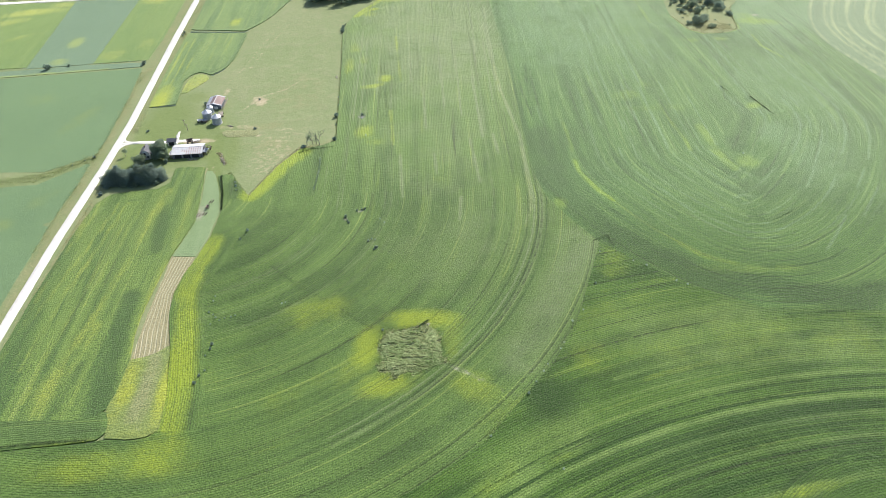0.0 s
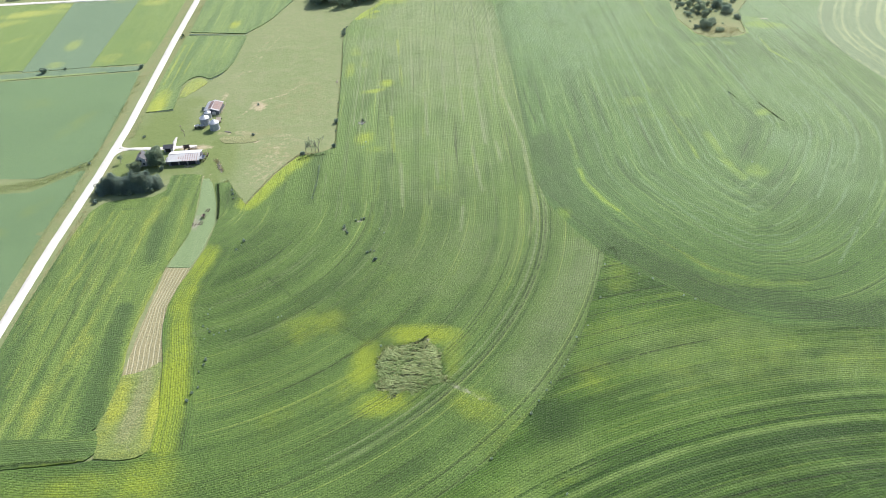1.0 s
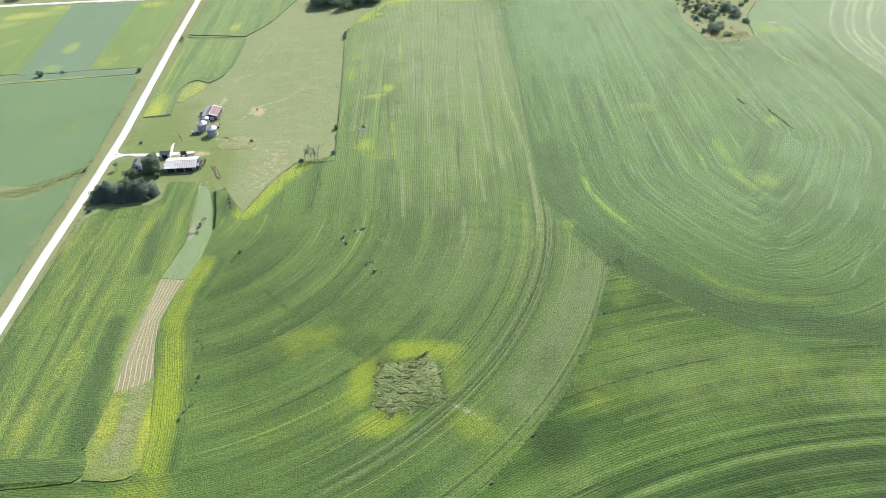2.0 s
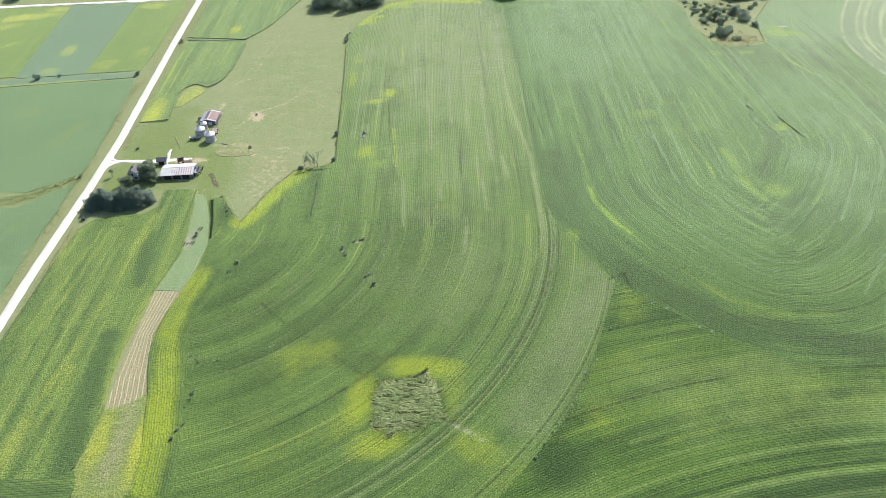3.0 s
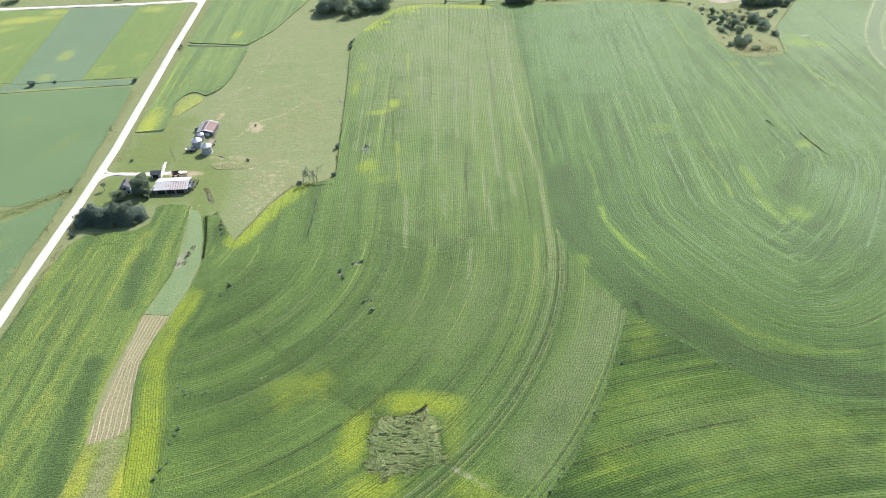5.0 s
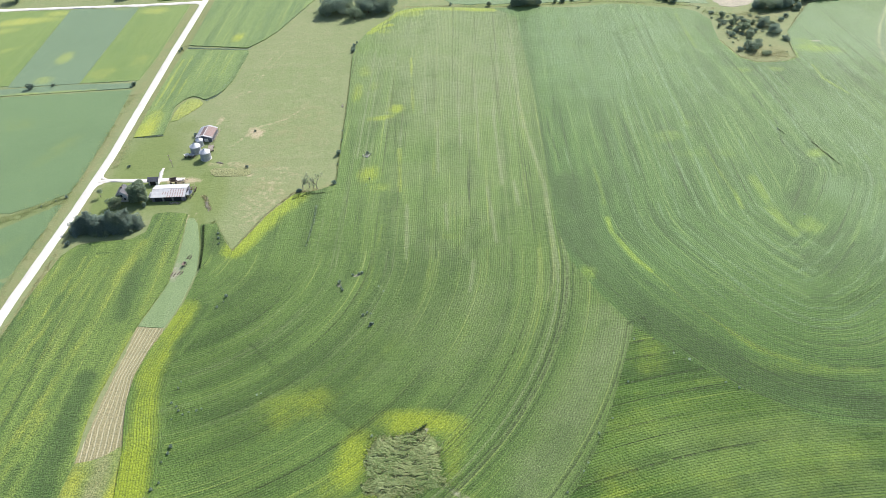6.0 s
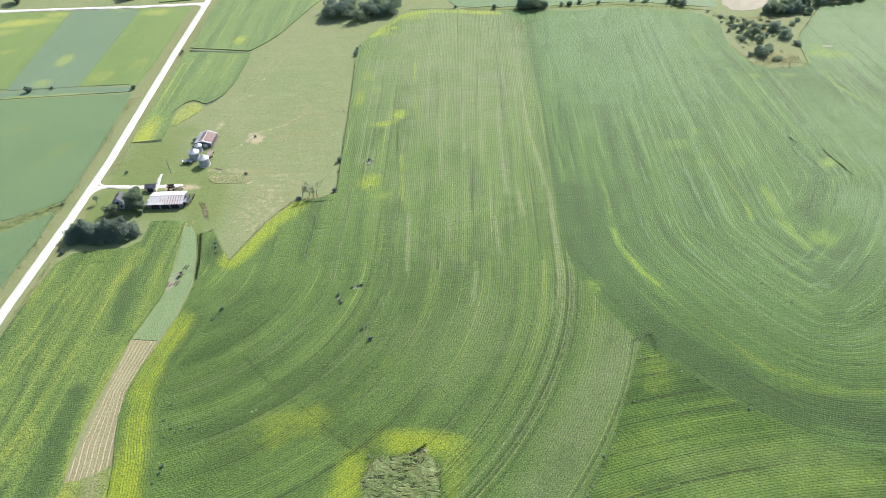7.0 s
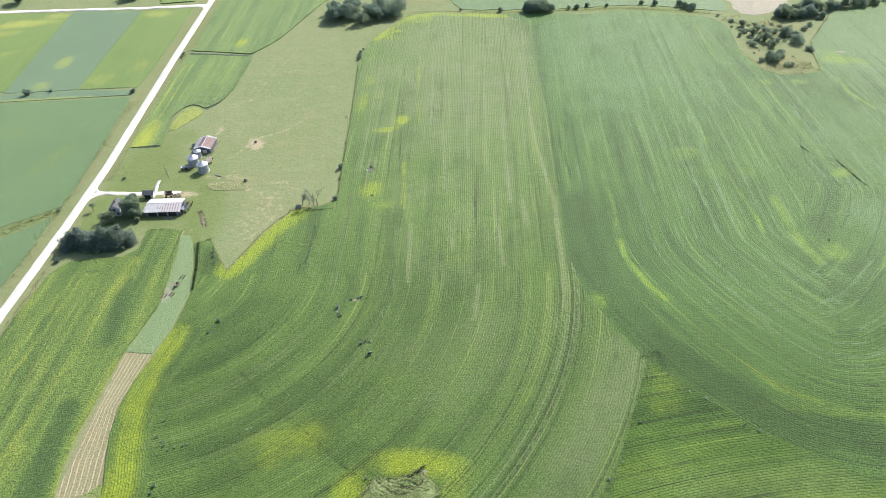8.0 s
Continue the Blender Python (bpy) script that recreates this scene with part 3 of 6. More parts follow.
ribbon("track", [(-119, 310), (-119.6, 314), (-120, 318.5)], 1.2, 0.08, M_GRAVEL, "stub of gravel track off the driveway", "track", 0.3, 1.0)

# ---- the crops ----
def arc(cx, cy, r, a0, a1, n=14):
    """Points on a circle; degrees from +x."""
    return [(cx + r * math.cos(radians(a0 + (a1 - a0) * k / n)), cy + r * math.sin(radians(a0 + (a1 - a0) * k / n))) for k in range(n + 1)]


HAY_EDGE = rounded([(275, 520), (244, 470), (224, 437), (213.5, 413), (209.6, 394), (211, 376), (214, 361), (220.4, 334), (234, 308), (262, 282), (320, 255)], 2, False)
HAY = HAY_EDGE + [(420, 255), (420, 520)]
A_HEAD, B_HEAD, CURL = (-100.0, 260.0), (124.0, -70.0), (117.0, 78.0)
C_GUIDE = rounded([(58, 620), (58.5, 300), (59, 276), (62, 262), (69.5, 246.6), (76, 235), (85, 222), (95, 210.5), (104, 204), (114, 201.2), (124, 201), (134, 203), (147, 210), (159, 219), (175, 236), (186, 252), (197, 271), (203.5, 287), (206.5, 304), (206, 320), (202, 371), (194, 450), (186, 560)], 2, False)
WEST_EDGE = [(-87.5, 252), (-88.5, 236), (-91, 224), (-93.8, 214), (-95, 204), (-94.2, 194), (-92, 185), (-90, 178), (-86, 157), (-85, 144)]
WET = rounded([(-21.4, 174), (-20.3, 178.1), (-18.3, 179.7), (-15, 180), (-11, 180.6), (-7.5, 182.8), (-6.2, 181), (-2.8, 178.8), (-1.4, 174), (-1.8, 168), (1.4, 164), (-2.5, 164.6), (-7.2, 162.5), (-10, 159.4), (-12, 162.4), (-14.4, 161), (-16.8, 158), (-17.6, 162), (-20.4, 161.4), (-22, 164.6), (-19.6, 167), (-21.6, 170.6)], 2)
TRAM = [arc(-100, 260, r, -62, 0) + [(-100 + r, 300)] for r in (138.6, 141.6)]
TRAM_DARK = [arc(-100, 260, r, -66, 0) + [(-100 + r, 280)] for r in (136.4, 140.1, 143.6)]


def streaks(head, lo, hi, count, width, amount, top):
    """Bands that follow the rows round a headland, each over a stretch of its own."""
    out = []
    for _ in range(count):
        r, a0, a1 = random.uniform(lo, hi), random.uniform(-100, -30), random.uniform(-30, 0)
        line = arc(*head, r, a0, a1)
        if a1 > -14:
            line.append((head[0] + r, head[1] + random.uniform(10, top)))
        out.append((line, random.uniform(0.5, 1.0) * width, random.uniform(0.5, 1.0) * amount))
    return out


def beside(line, off, lo, hi):
    """A stretch of the line that runs a given way to the left of a guide, from lo to hi metres along it."""
    out, gone = [], 0.0
    for (x0, y0), (x1, y1) in zip(line, line[1:]):
        long = math.hypot(x1 - x0, y1 - y0)
        for k in range(max(1, int(long / 6))):
            t = k / max(1, int(long / 6))
            if lo <= gone + t * long <= hi:
                out.append((x0 + (x1 - x0) * t - (y1 - y0) / long * off, y0 + (y1 - y0) * t + (x1 - x0) / long * off))
        gone += long
    return out


EDGE_A = [(24, 474.5), (5, 477.6), (-14, 480), (-25, 478), (-30, 474), (-35, 464), (-41, 455), (-44.8, 447.6), (-46.9, 442), (-48.7, 435.6), (-49.6, 428), (-50, 419), (-48, 381), (-46, 329), (-45, 303), (-52, 299), (-61, 297), (-69, 284), (-78, 262), (-82, 268), (-88, 279), (-94, 279),
          (-90, 266), (-87.5, 252), (-88.5, 236), (-91, 224), (-93.8, 214), (-95, 204), (-94.2, 194), (-92, 185), (-90, 178), (-86, 157), (-85, 144), (-88, 141), (-94, 140.4), (-101, 141.2), (-104, 140.2), (-143, 138), (-144, -120), (-60, -120), (-30, 60), (-15, 117),
          (-6, 122), (10, 134), (24, 151), (34, 163), (44, 181), (52, 202), (59, 221), (50, 237), (43, 253), (40, 272), (40, 369), (37, 462)]


def rows_a(x, y):
    """Rows bent round the farm, with end rows beside the mown strip."""
    row, run = round_ray(x, y, *A_HEAD)
    side, along = follow(x, y, WEST_EDGE)
    end = (side < 11) & (y < 236) & (y > 143)
    return np.where(end, side, row), np.where(end, along, run)



A_YELLOW = [([(-87, 232), (-90, 216), (-90.5, 204), (-87.5, 190), (-85.5, 178), (-82.5, 157), (-82, 145)], 4.4, 0.8), ([(-78, 263), (-67, 284), (-59, 294)], 4.6, 0.95),
            (-25, 173, 5, 9, -10, 0.95), (-18, 157, 9, 5, 14, 0.9), (-7, 184, 12, 4.6, -5, 0.9), (-44.5, 190.5, 11, 8, 20, 0.5), (1.5, 171, 3, 10, 0, 0.5), (2, 177, 4, 8, 0, 0.5), (10, 153, 12, 6, -35, 0.42), (18, 142, 12, 7, 45, 0.36), (-35, 162, 9, 7, 0, 0.3), (-24, 180, 5, 3, -40, 0.4),
            (-96, 132, 26, 6, 0, 0.45), (-84, 135, 9, 8, 0, 0.6), (-81, 138, 3, 8, 0, 0.6), (-74, 160, 4, 9, 0, 0.22)]
A_YELLOW_FAR = [(-24, 362, 3.5, 4, 0, 0.75), (-30.5, 354.5, 6, 2.4, 10, 0.75), (-32, 309, 4.5, 6, 0, 0.7), (-28, 300, 5, 3, 0, 0.45), (-43.8, 378, 2.6, 9, 0, 0.65), (-42, 402, 4, 6, 0, 0.5), (-36, 385, 3, 5, 0, 0.3), ([(-43.5, 446), (-39, 452), (-33, 456)], 2.2, 0.85), (-36, 448, 5, 4, 0, 0.6),
                ([(-42, 452), (-36, 461), (-30, 471), (-22, 475), (-12, 477), (5, 474.5), (24, 472)], 2.6, 0.8), (-22, 470, 10, 5, 20, 0.6), (-50, 155, 8, 10, 0, 0.25), ([(-20.9, 328), (-18.9, 297)], 1.0, 0.6), ([(-19.6, 414), (-16.2, 358)], 0.8, 0.5), (2, 268, 5, 2, 0, 0.3), ([(31.7, 384), (33.4, 344), (36.6, 312), (37.8, 295)], 0.6, 0.3), ([(37.7, 290), (37.5, 256), (36.3, 242), (33, 233)], 1.0, 0.25)]
A_LINES = [[(30.4, 430), (31.7, 383), (33.4, 344), (37.8, 301), (37.5, 256), (36.1, 244), (33.3, 234)], [(15.4, 298.7), (17.7, 264)], [(-1, 287.5), (0, 272)], [(26.1, 302), (27.2, 286)], [(11.3, 407.5), (12.4, 367)], [(-12.8, 434), (-10.9, 358)], [(24.3, 431), (23, 372)], [(9.3, 254), (7.8, 238.5)], [(-15.8, 288), (-14.5, 256)], [(4, 400), (5, 330)], [(20, 360), (21.5, 300)], [(-5, 350), (-4, 310)]]
# Gap lines for deep: their shade is painted as darker crop colour.
A_GAPS = [[(-24, 465), (-7, 463), (11, 461.7), (28, 461)], [(-27.2, 428), (-24.9, 379)], [(-23.9, 356), (-22.3, 321)], [(-16, 261.4), (-15.6, 257)], [(-4.1, 260), (-3.9, 255.7)], [(7.6, 261), (7.6, 254.4)], [(-60.9, 214.5), (-58.3, 216.6)], [(-52.7, 213), (-49.8, 217.3)], [(-54, 204.5), (-49.6, 207.6)], [(-51, 184.2), (-44.2, 188.2)], [(-38.4, 185.5), (-35, 188)], [(-69, 232.6), (-67, 235)], [(-68.8, 224.2), (-65, 226.5)], [(-42, 199), (-40, 200.3)]]
SEAM = [(-62, 216), (-54.8, 208.2), (-46.6, 200.5), (-39, 193.7), (-33.6, 189.1), (-28.4, 184.7), (-21.7, 179.5)]
MARKS_A = dict(yellow=A_YELLOW + A_YELLOW_FAR + streaks(A_HEAD, 60, 136, 14, 0.8, 0.22, 200),
      # The wide far spots in pale put distance haze into the crop colour.
      pale=[([(50, 222), (45, 205), (34, 185), (24, 165)], 9, 0.5), (10, 225, 40, 30, 40, 0.3), (0, 300, 30, 60, 0, 0.3), (0, 420, 50, 90, 0, 0.55)] + [(line, 0.9, 0.45) for line in TRAM[1:]] + [(line, 0.35, 0.8) for line in TRAM[:1]] + [(line, 0.8, 0.8) for line in A_LINES]
           + [([(x, y), (x, y + l)], 0.45, a) for x, y, l, a in [(random.uniform(-40, 36), random.uniform(290, 400), random.uniform(40, 120), random.uniform(0.4, 0.8)) for _ in range(30)]] + streaks(A_HEAD, 50, 136, 24, 0.5, 0.45, 210),
      deep=[(-30, 190, 18, 6, -30, 0.5), (-60, 175, 14, 16, 0, 0.35), ([(37, 462), (38, 369), (37, 290)], 1.2, 0.3), (-70, 240, 14, 14, 0, 0.4), (-84, 270, 5, 8, 0, 0.8), (SEAM, 0.5, 0.6)] + [(line, 0.4, 0.7) for line in TRAM_DARK] + [(line, 0.3, 0.6) for line in A_GAPS] + streaks(A_HEAD, 40, 136, 20, 0.6, 0.3, 200),
      cuts=[WET], bare=[(-2.6, 165.8, 2.2, 1.4, -30, 0.8), ([(-3, 165.8), (1.6, 163), (6.2, 159.9), (10.5, 157)], 1.4, 0.42), ([(10.5, 157), (16.6, 152.2), (23, 149)], 1.0, 0.3), (-6.5, 181.5, 2.2, 0.9, 30, 0.8), (-31, 247.6, 1.8, 0.7, 30, 0.6), (-36.9, 242.8, 1.0, 1.2, 0, 0.6), (-34.3, 323.2, 1.4, 1.6, 0, 0.6)])
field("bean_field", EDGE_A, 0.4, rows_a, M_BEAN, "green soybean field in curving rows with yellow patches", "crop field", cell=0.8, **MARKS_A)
crop_plants(EDGE_A, 0.4, rows_a, M_BEAN_PLANT, "leafy green soybean plants in curving rows", (-146, 62, 100, 300), 0.4, 90, **MARKS_A)
EDGE_B = [(59, 221), (74, 205), (87, 194), (106, 182), (145, 178), (300, 178), (300, -120), (-60, -120), (-30, 60), (-15, 117), (-6, 122), (10, 134), (24, 151), (34, 163), (44, 181), (52, 202)]


def rows_b(x, y):
    """Wide arcs, with a tighter curl inside them."""
    wide, tight = np.hypot(x - B_HEAD[0], y - B_HEAD[1]), np.hypot(x - CURL[0], y - CURL[1])
    inner = (tight < 46.7) & (x < 122)
    return np.where(inner, tight, wide), np.where(inner, np.arctan2(x - CURL[0], y - CURL[1]) * 40 + 500, np.arctan2(x - B_HEAD[0], y - B_HEAD[1]) * 260)


MARKS_B = dict(yellow=[(88, 170, 38, 12, 3, 0.26), (86, 170, 12, 7, 0, 0.36), (130, 165, 30, 10, 0, 0.22), (66, 192, 12, 8, -40, 0.22), (52, 180, 12, 14, 0, 0.22), (61.4, 208, 6, 9, 0, 0.36), (46, 164, 10, 8, 10, 0.29), (128, 172, 8, 6, 0, 0.29), (12, 122, 9, 4, 40, 0.29), (30, 127, 5, 1.5, 15, 0.36), (94, 113.5, 12, 1.8, 12, 0.36), (112, 108, 8, 1.6, 8, 0.36),
              ([(40.1, 160.4), (47.4, 161.8), (55, 163.6), (64.4, 166.2), (70, 167)], 1.0, 0.36), ([(59.6, 153.6), (67, 155.8), (80, 158.9), (92, 161)], 1.0, 0.32), ([(55, 193.9), (63, 196.1), (71, 197.6), (84.8, 198.6)], 1.2, 0.29)],
      pale=[(24, 128, 24, 9, 40, 0.5), (84, 172, 46, 18, 3, 0.42), (50, 172, 14, 16, 30, 0.3), (130, 165, 30, 12, 0, 0.35), (arc(*B_HEAD, 214.0, 125, 60), 1.1, 0.6), (arc(*B_HEAD, 207.5, 122, 60), 1.0, 0.4), (arc(*B_HEAD, 223, 116, 70), 0.9, 0.5), (arc(*B_HEAD, 229, 112, 70), 0.8, 0.4), (arc(*B_HEAD, 236, 108, 76), 0.9, 0.4), (arc(*B_HEAD, 199.8, 118, 60), 0.9, 0.45), (arc(*B_HEAD, 187, 115, 90), 1.0, 0.5), (arc(*CURL, 40.5, 150, 88), 0.8, 0.4), (arc(*B_HEAD, 243, 104, 80), 0.8, 0.35), (arc(*B_HEAD, 250, 106, 80), 0.7, 0.4), (arc(*B_HEAD, 259, 104, 82), 0.7, 0.35)],
      deep=[(30, 150, 9, 10, 0, 0.7), (46, 186, 6, 10, 0, 0.35), ([(75, 200), (110, 180), (170, 176)], 3, 0.25), (100, 120, 60, 12, 8, 0.4), (80, 126, 40, 8, 12, 0.4), ([(112, 178.4), (123, 178.4), (136.5, 179.1)], 0.35, 1.0), (arc(*CURL, 46.7, 131, 88), 0.5, 1.0)] + [(arc(*B_HEAD, r, 126, 60), w, 1.0) for r, w in ((216.3, 0.55), (211.0, 0.3), (209.5, 0.3), (204.5, 0.35), (202.6, 0.3), (198.0, 0.3), (192.5, 0.3), (221.0, 0.3))])
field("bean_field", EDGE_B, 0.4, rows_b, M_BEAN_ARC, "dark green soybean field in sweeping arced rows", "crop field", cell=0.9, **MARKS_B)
crop_plants(EDGE_B, 0.4, rows_b, M_ARC_PLANT, "leafy dark green soybean plants in arced rows", (-20, 170, 85, 250), 0.32, 60, **MARKS_B)
EDGE_C = [(24, 474.5), (45, 475.5), (70, 472.6), (89, 476), (104, 474), (118, 469), (129, 466.5), (136, 462), (141, 450), (139, 424), (144, 405), (150, 399), (156, 398), (165, 399), (171, 403), (173, 419), (176, 432), (199, 468), (233, 480), (330, 485),
          (300, 178), (145, 178), (106, 182), (87, 194), (74, 205), (59, 221), (50, 237), (43, 253), (40, 272), (40, 369), (37, 462)]


def rows_c(x, y):
    """Rows laid beside one long bend round the rise."""
    return follow(x, y, C_GUIDE)


C_LINES = [[(59.4, 402.8), (62.1, 380.6), (63.9, 370.3)], [(87, 463), (90.9, 432), (92.5, 401), (93.1, 390)], [(112.8, 465), (113, 444), (115.2, 434)], [(106.5, 418.5), (108.4, 389.4), (110.6, 371), (112.7, 361)], [(121.2, 394.3), (123.5, 373), (125.7, 363)], [(90.2, 337), (91.4, 320), (93.4, 305), (94.3, 291), (94, 281)],
           [(76, 320.7), (76.6, 305.5)], [(48.8, 325.5), (49.8, 309.8)], [(139.1, 344), (140.4, 327), (142.9, 315)], [(178.1, 391.8), (180.4, 381), (182.8, 368), (184.2, 361)], [(90.9, 253), (95.3, 242.5), (98.7, 236)], [(108.6, 284), (111.3, 270), (114.7, 259.7)], [(71, 468), (73.2, 449.7)], [(80.7, 385), (82.3, 364.6)], [(104.5, 444.5), (105.7, 421.6)]]
C_EAST = [[(171.9, 272.7), (179.6, 285.9), (183.9, 297.8), (185.9, 310.7), (185, 327.5), (178.7, 346.2)], [(147.6, 249.4), (155.1, 261.1), (164.9, 277.9), (171.4, 291.5)], [(180.9, 267.4), (189.6, 284.9), (193.8, 299.4), (193.2, 315.4), (191.7, 357.5)], [(151.5, 274.5), (159.8, 287.8), (164.3, 297.2), (166.2, 307.3), (166.9, 319.2)], [(139.5, 210.5), (145.9, 218.2), (154.8, 229.8)], [(167.2, 247.7), (175.3, 259.3)], [(156.8, 248.6), (161.1, 254.3)], [(175.3, 247), (169.6, 239.7), (161.4, 229.2)]]
# Gaps and the shadow beside the hollow, painted as darker crop colour.
C_GAPS = [[(131.4, 443), (135.9, 411), (140.1, 388)], [(43.2, 354), (44.6, 330), (46, 315.7)], [(48.4, 371), (47.4, 351.6)], [(61.2, 267.7), (64, 261.8)], [(66.9, 242), (71, 235.9)], [(70.9, 226.9), (77.2, 217.9)], [(117.9, 232.4), (121.1, 231.9), (124.9, 233.1)], [(41.4, 272.6), (42.4, 263.6), (44.8, 259.2), (47.5, 255)], [(139.1, 367.4), (142.2, 339.5)], [(143.8, 320.8), (146.5, 307.4)], [(156.7, 384.6), (157.9, 376.7)], [(140.9, 335.2), (138.6, 323)], [(113.3, 203), (124, 202.2), (131.4, 203.2), (139.5, 205.7), (146.7, 210.5)], [(127.5, 242.5), (136.7, 252.3), (143, 260)]]
C_BENDS = [(off, lo, lo + random.uniform(40, 140), random.uniform(0.35, 0.8)) for off, lo in [(random.uniform(2, 66), random.uniform(140, 640)) for _ in range(46)]]
# The widest spots in pale imitate distance haze by a paler crop.
MARKS_C = dict(cuts=[HAY], pale=[(152, 290, 12, 14, 0, 0.5), (160, 270, 16, 24, -40, 0.4), (80, 430, 60, 80, 0, 0.5), (200, 430, 40, 50, 0, 0.6), (170, 330, 30, 60, 0, 0.35)] + [(line, 0.5, 0.7) for line in C_LINES] + [(line, 0.6, 0.75) for line in C_EAST] + [(beside(C_GUIDE, off, lo, hi), 0.45, a) for off, lo, hi, a in C_BENDS if len(beside(C_GUIDE, off, lo, hi)) > 1],
      deep=[([(46, 300), (49, 260), (63, 227), (90, 199), (130, 186), (200, 184)], 7, 0.7), (126, 250, 8, 6, -10, 0.5), (133, 262, 5, 4, 0, 0.4), ([(80.7, 341.5), (98.4, 337.4)], 1.5, 0.3), ([(131, 188.4), (146, 190), (170, 196)], 0.5, 0.8), ([(40.5, 470), (40.5, 300), (45, 262)], 2.4, 0.4), (132, 283, 6, 9, 0, 0.4)] + [(line, 0.45, 0.95) for line in C_GAPS] + [(beside(C_GUIDE, off + 3, lo, hi), 0.4, a * 0.7) for off, lo, hi, a in C_BENDS[::2] if len(beside(C_GUIDE, off + 3, lo, hi)) > 1],
      yellow=[([(139, 424), (143.5, 405), (150, 398.5), (165, 398.5), (171.5, 402.5), (173.5, 419)], 0.8, 0.6), ([(59.2, 277), (59.5, 269.2), (62.1, 261.8), (65.4, 253.4), (69.6, 246.6)], 0.9, 0.95), ([(69.6, 246.6), (76, 234.4), (81, 226.8), (84.8, 222.3), (90, 216.7)], 0.7, 0.45), ([(88.5, 217.8), (94.4, 210.4), (99.7, 207.4), (105, 204.5)], 1.4, 0.5), ([(59, 309.6), (59.7, 298.6), (59.8, 285)], 0.8, 0.5),
              ([(106, 326), (108, 304.7), (110, 289), (110, 281)], 0.9, 0.5), ([(119.5, 301), (120.4, 284), (121.7, 273), (124, 265.3)], 2.2, 0.55), (130.5, 270, 5, 5, 20, 0.55), (93.9, 332.5, 6, 5, 0, 0.5), (104, 320, 16, 4, 0, 0.3), (104.2, 343, 5, 4, 0, 0.4), (114, 320, 5, 6, 0, 0.3), (149.9, 316.8, 4, 3, 30, 0.7), (48, 247, 3, 4, 0, 0.6),
              ([(124.7, 464.7), (124.4, 443), (125.4, 417.5), (128, 411)], 1.2, 0.4), (171, 425, 3, 14, -10, 0.6), (182, 412, 14, 5, -20, 0.6), (178, 421, 8, 4, -20, 0.5), ([(175.6, 394), (175.8, 380), (181.6, 365)], 0.9, 0.7), (141, 391, 6, 3, 0, 0.4), (157, 391, 5, 3, 0, 0.5), (110, 202, 20, 3, -5, 0.4)],
      bare=[(187, 420, 3, 1.4, 0, 0.6), ([(152.6, 322), (153.5, 316)], 0.6, 0.5)])
field("bean_field", EDGE_C, 0.12, rows_c, M_BEAN_HILL, "green soybean field with rows bending round a rise", "crop field", cell=0.9, **MARKS_C)
crop_plants(EDGE_C, 0.12, rows_c, M_HILL_PLANT, "leafy green soybean plants in bending rows", (40, 190, 176, 255), 0.4, 50, **MARKS_C)

field("hay_field", HAY, 0.13, lambda x, y: follow(x, y, HAY_EDGE), M_HAY, "green hay field with pale cut swaths in bends", "crop field",
      yellow=[(beside(HAY_EDGE, off, 0, 999), w, a) for off, w, a in ((1.2, 1.0, 0.75), (9.0, 1.1, 0.7), (12.6, 1.3, 0.75), (16.0, 0.5, 0.5), (20.5, 1.3, 0.7), (24.5, 0.6, 0.4), (31.0, 1.4, 0.8), (34.5, 1.0, 0.6), (42.0, 1.2, 0.7))], cell=1.6)
# west of the road
field("bean_field", [(-420, 305), (-172, 289), (-160, 297), (-153.5, 302), (-153, 318), (-154, 354), (-156.5, 389.4), (-219, 385.2), (-420, 370)], 0.06, lambda x, y: straight(x, y, 75), M_BEAN_SMOOTH,
      "dense smooth green soybean field beside the road", "crop field", yellow=[(-172, 335, 16, 5, 60, 0.35), (-200, 360, 12, 8, 0, 0.3)])
field("bean_field", [(-420, 262), (-172, 279), (-158, 291), (-153.5, 296), (-154, 276), (-155.5, 252), (-156, 160), (-156, -120), (-420, -120)], 0.06, lambda x, y: straight(x, y, 70), M_BEAN_SMOOTH,
      "dense green soybean field below a grass waterway", "crop field", yellow=[(-165, 268, 8, 4, 60, 0.4), (-175, 250, 6, 5, 0, 0.6)])
field("grain_strip", [(-420, 372), (-219, 386.5), (-158, 391), (-156.6, 393.6), (-157.4, 396), (-190, 396.6), (-222, 393.6), (-420, 386)], 0.2, lambda x, y: (y - 0.06 * x, x), M_CORN,
      "narrow curving strip of green crop with a yellow edge", "crop field", yellow=[([(-420, 373), (-219, 387.3), (-175, 390.5)], 1.0, 1.0)], cell=1.5)
field("bean_field", [(-420, 496 - 3.5), (-227.8, 493.5), (-222.2, 397), (-420, 390)], 0.15, lambda x, y: straight(x, y, 0), M_OLIVE, "yellow-green soybean strip field", "crop field",
      yellow=[(-250, 478, 22, 5, 10, 0.8), (-262, 462, 14, 5, 20, 0.6), (-234, 488, 8, 4, 0, 0.8), (-240, 440, 12, 3, 30, 0.4)])
field("corn_field", [(-227.5, 493.5), (-186, 494), (-186, 397.6), (-221.9, 395)], 0.15, lambda x, y: straight(x, y, 0), M_CORN, "blue-green corn strip field with a pale spot", "crop field",
      yellow=[(-205, 428, 4, 7, 0, 0.95), (-206, 402, 5, 4, 0, 0.6), (-196, 492, 8, 2, 0, 0.7)])
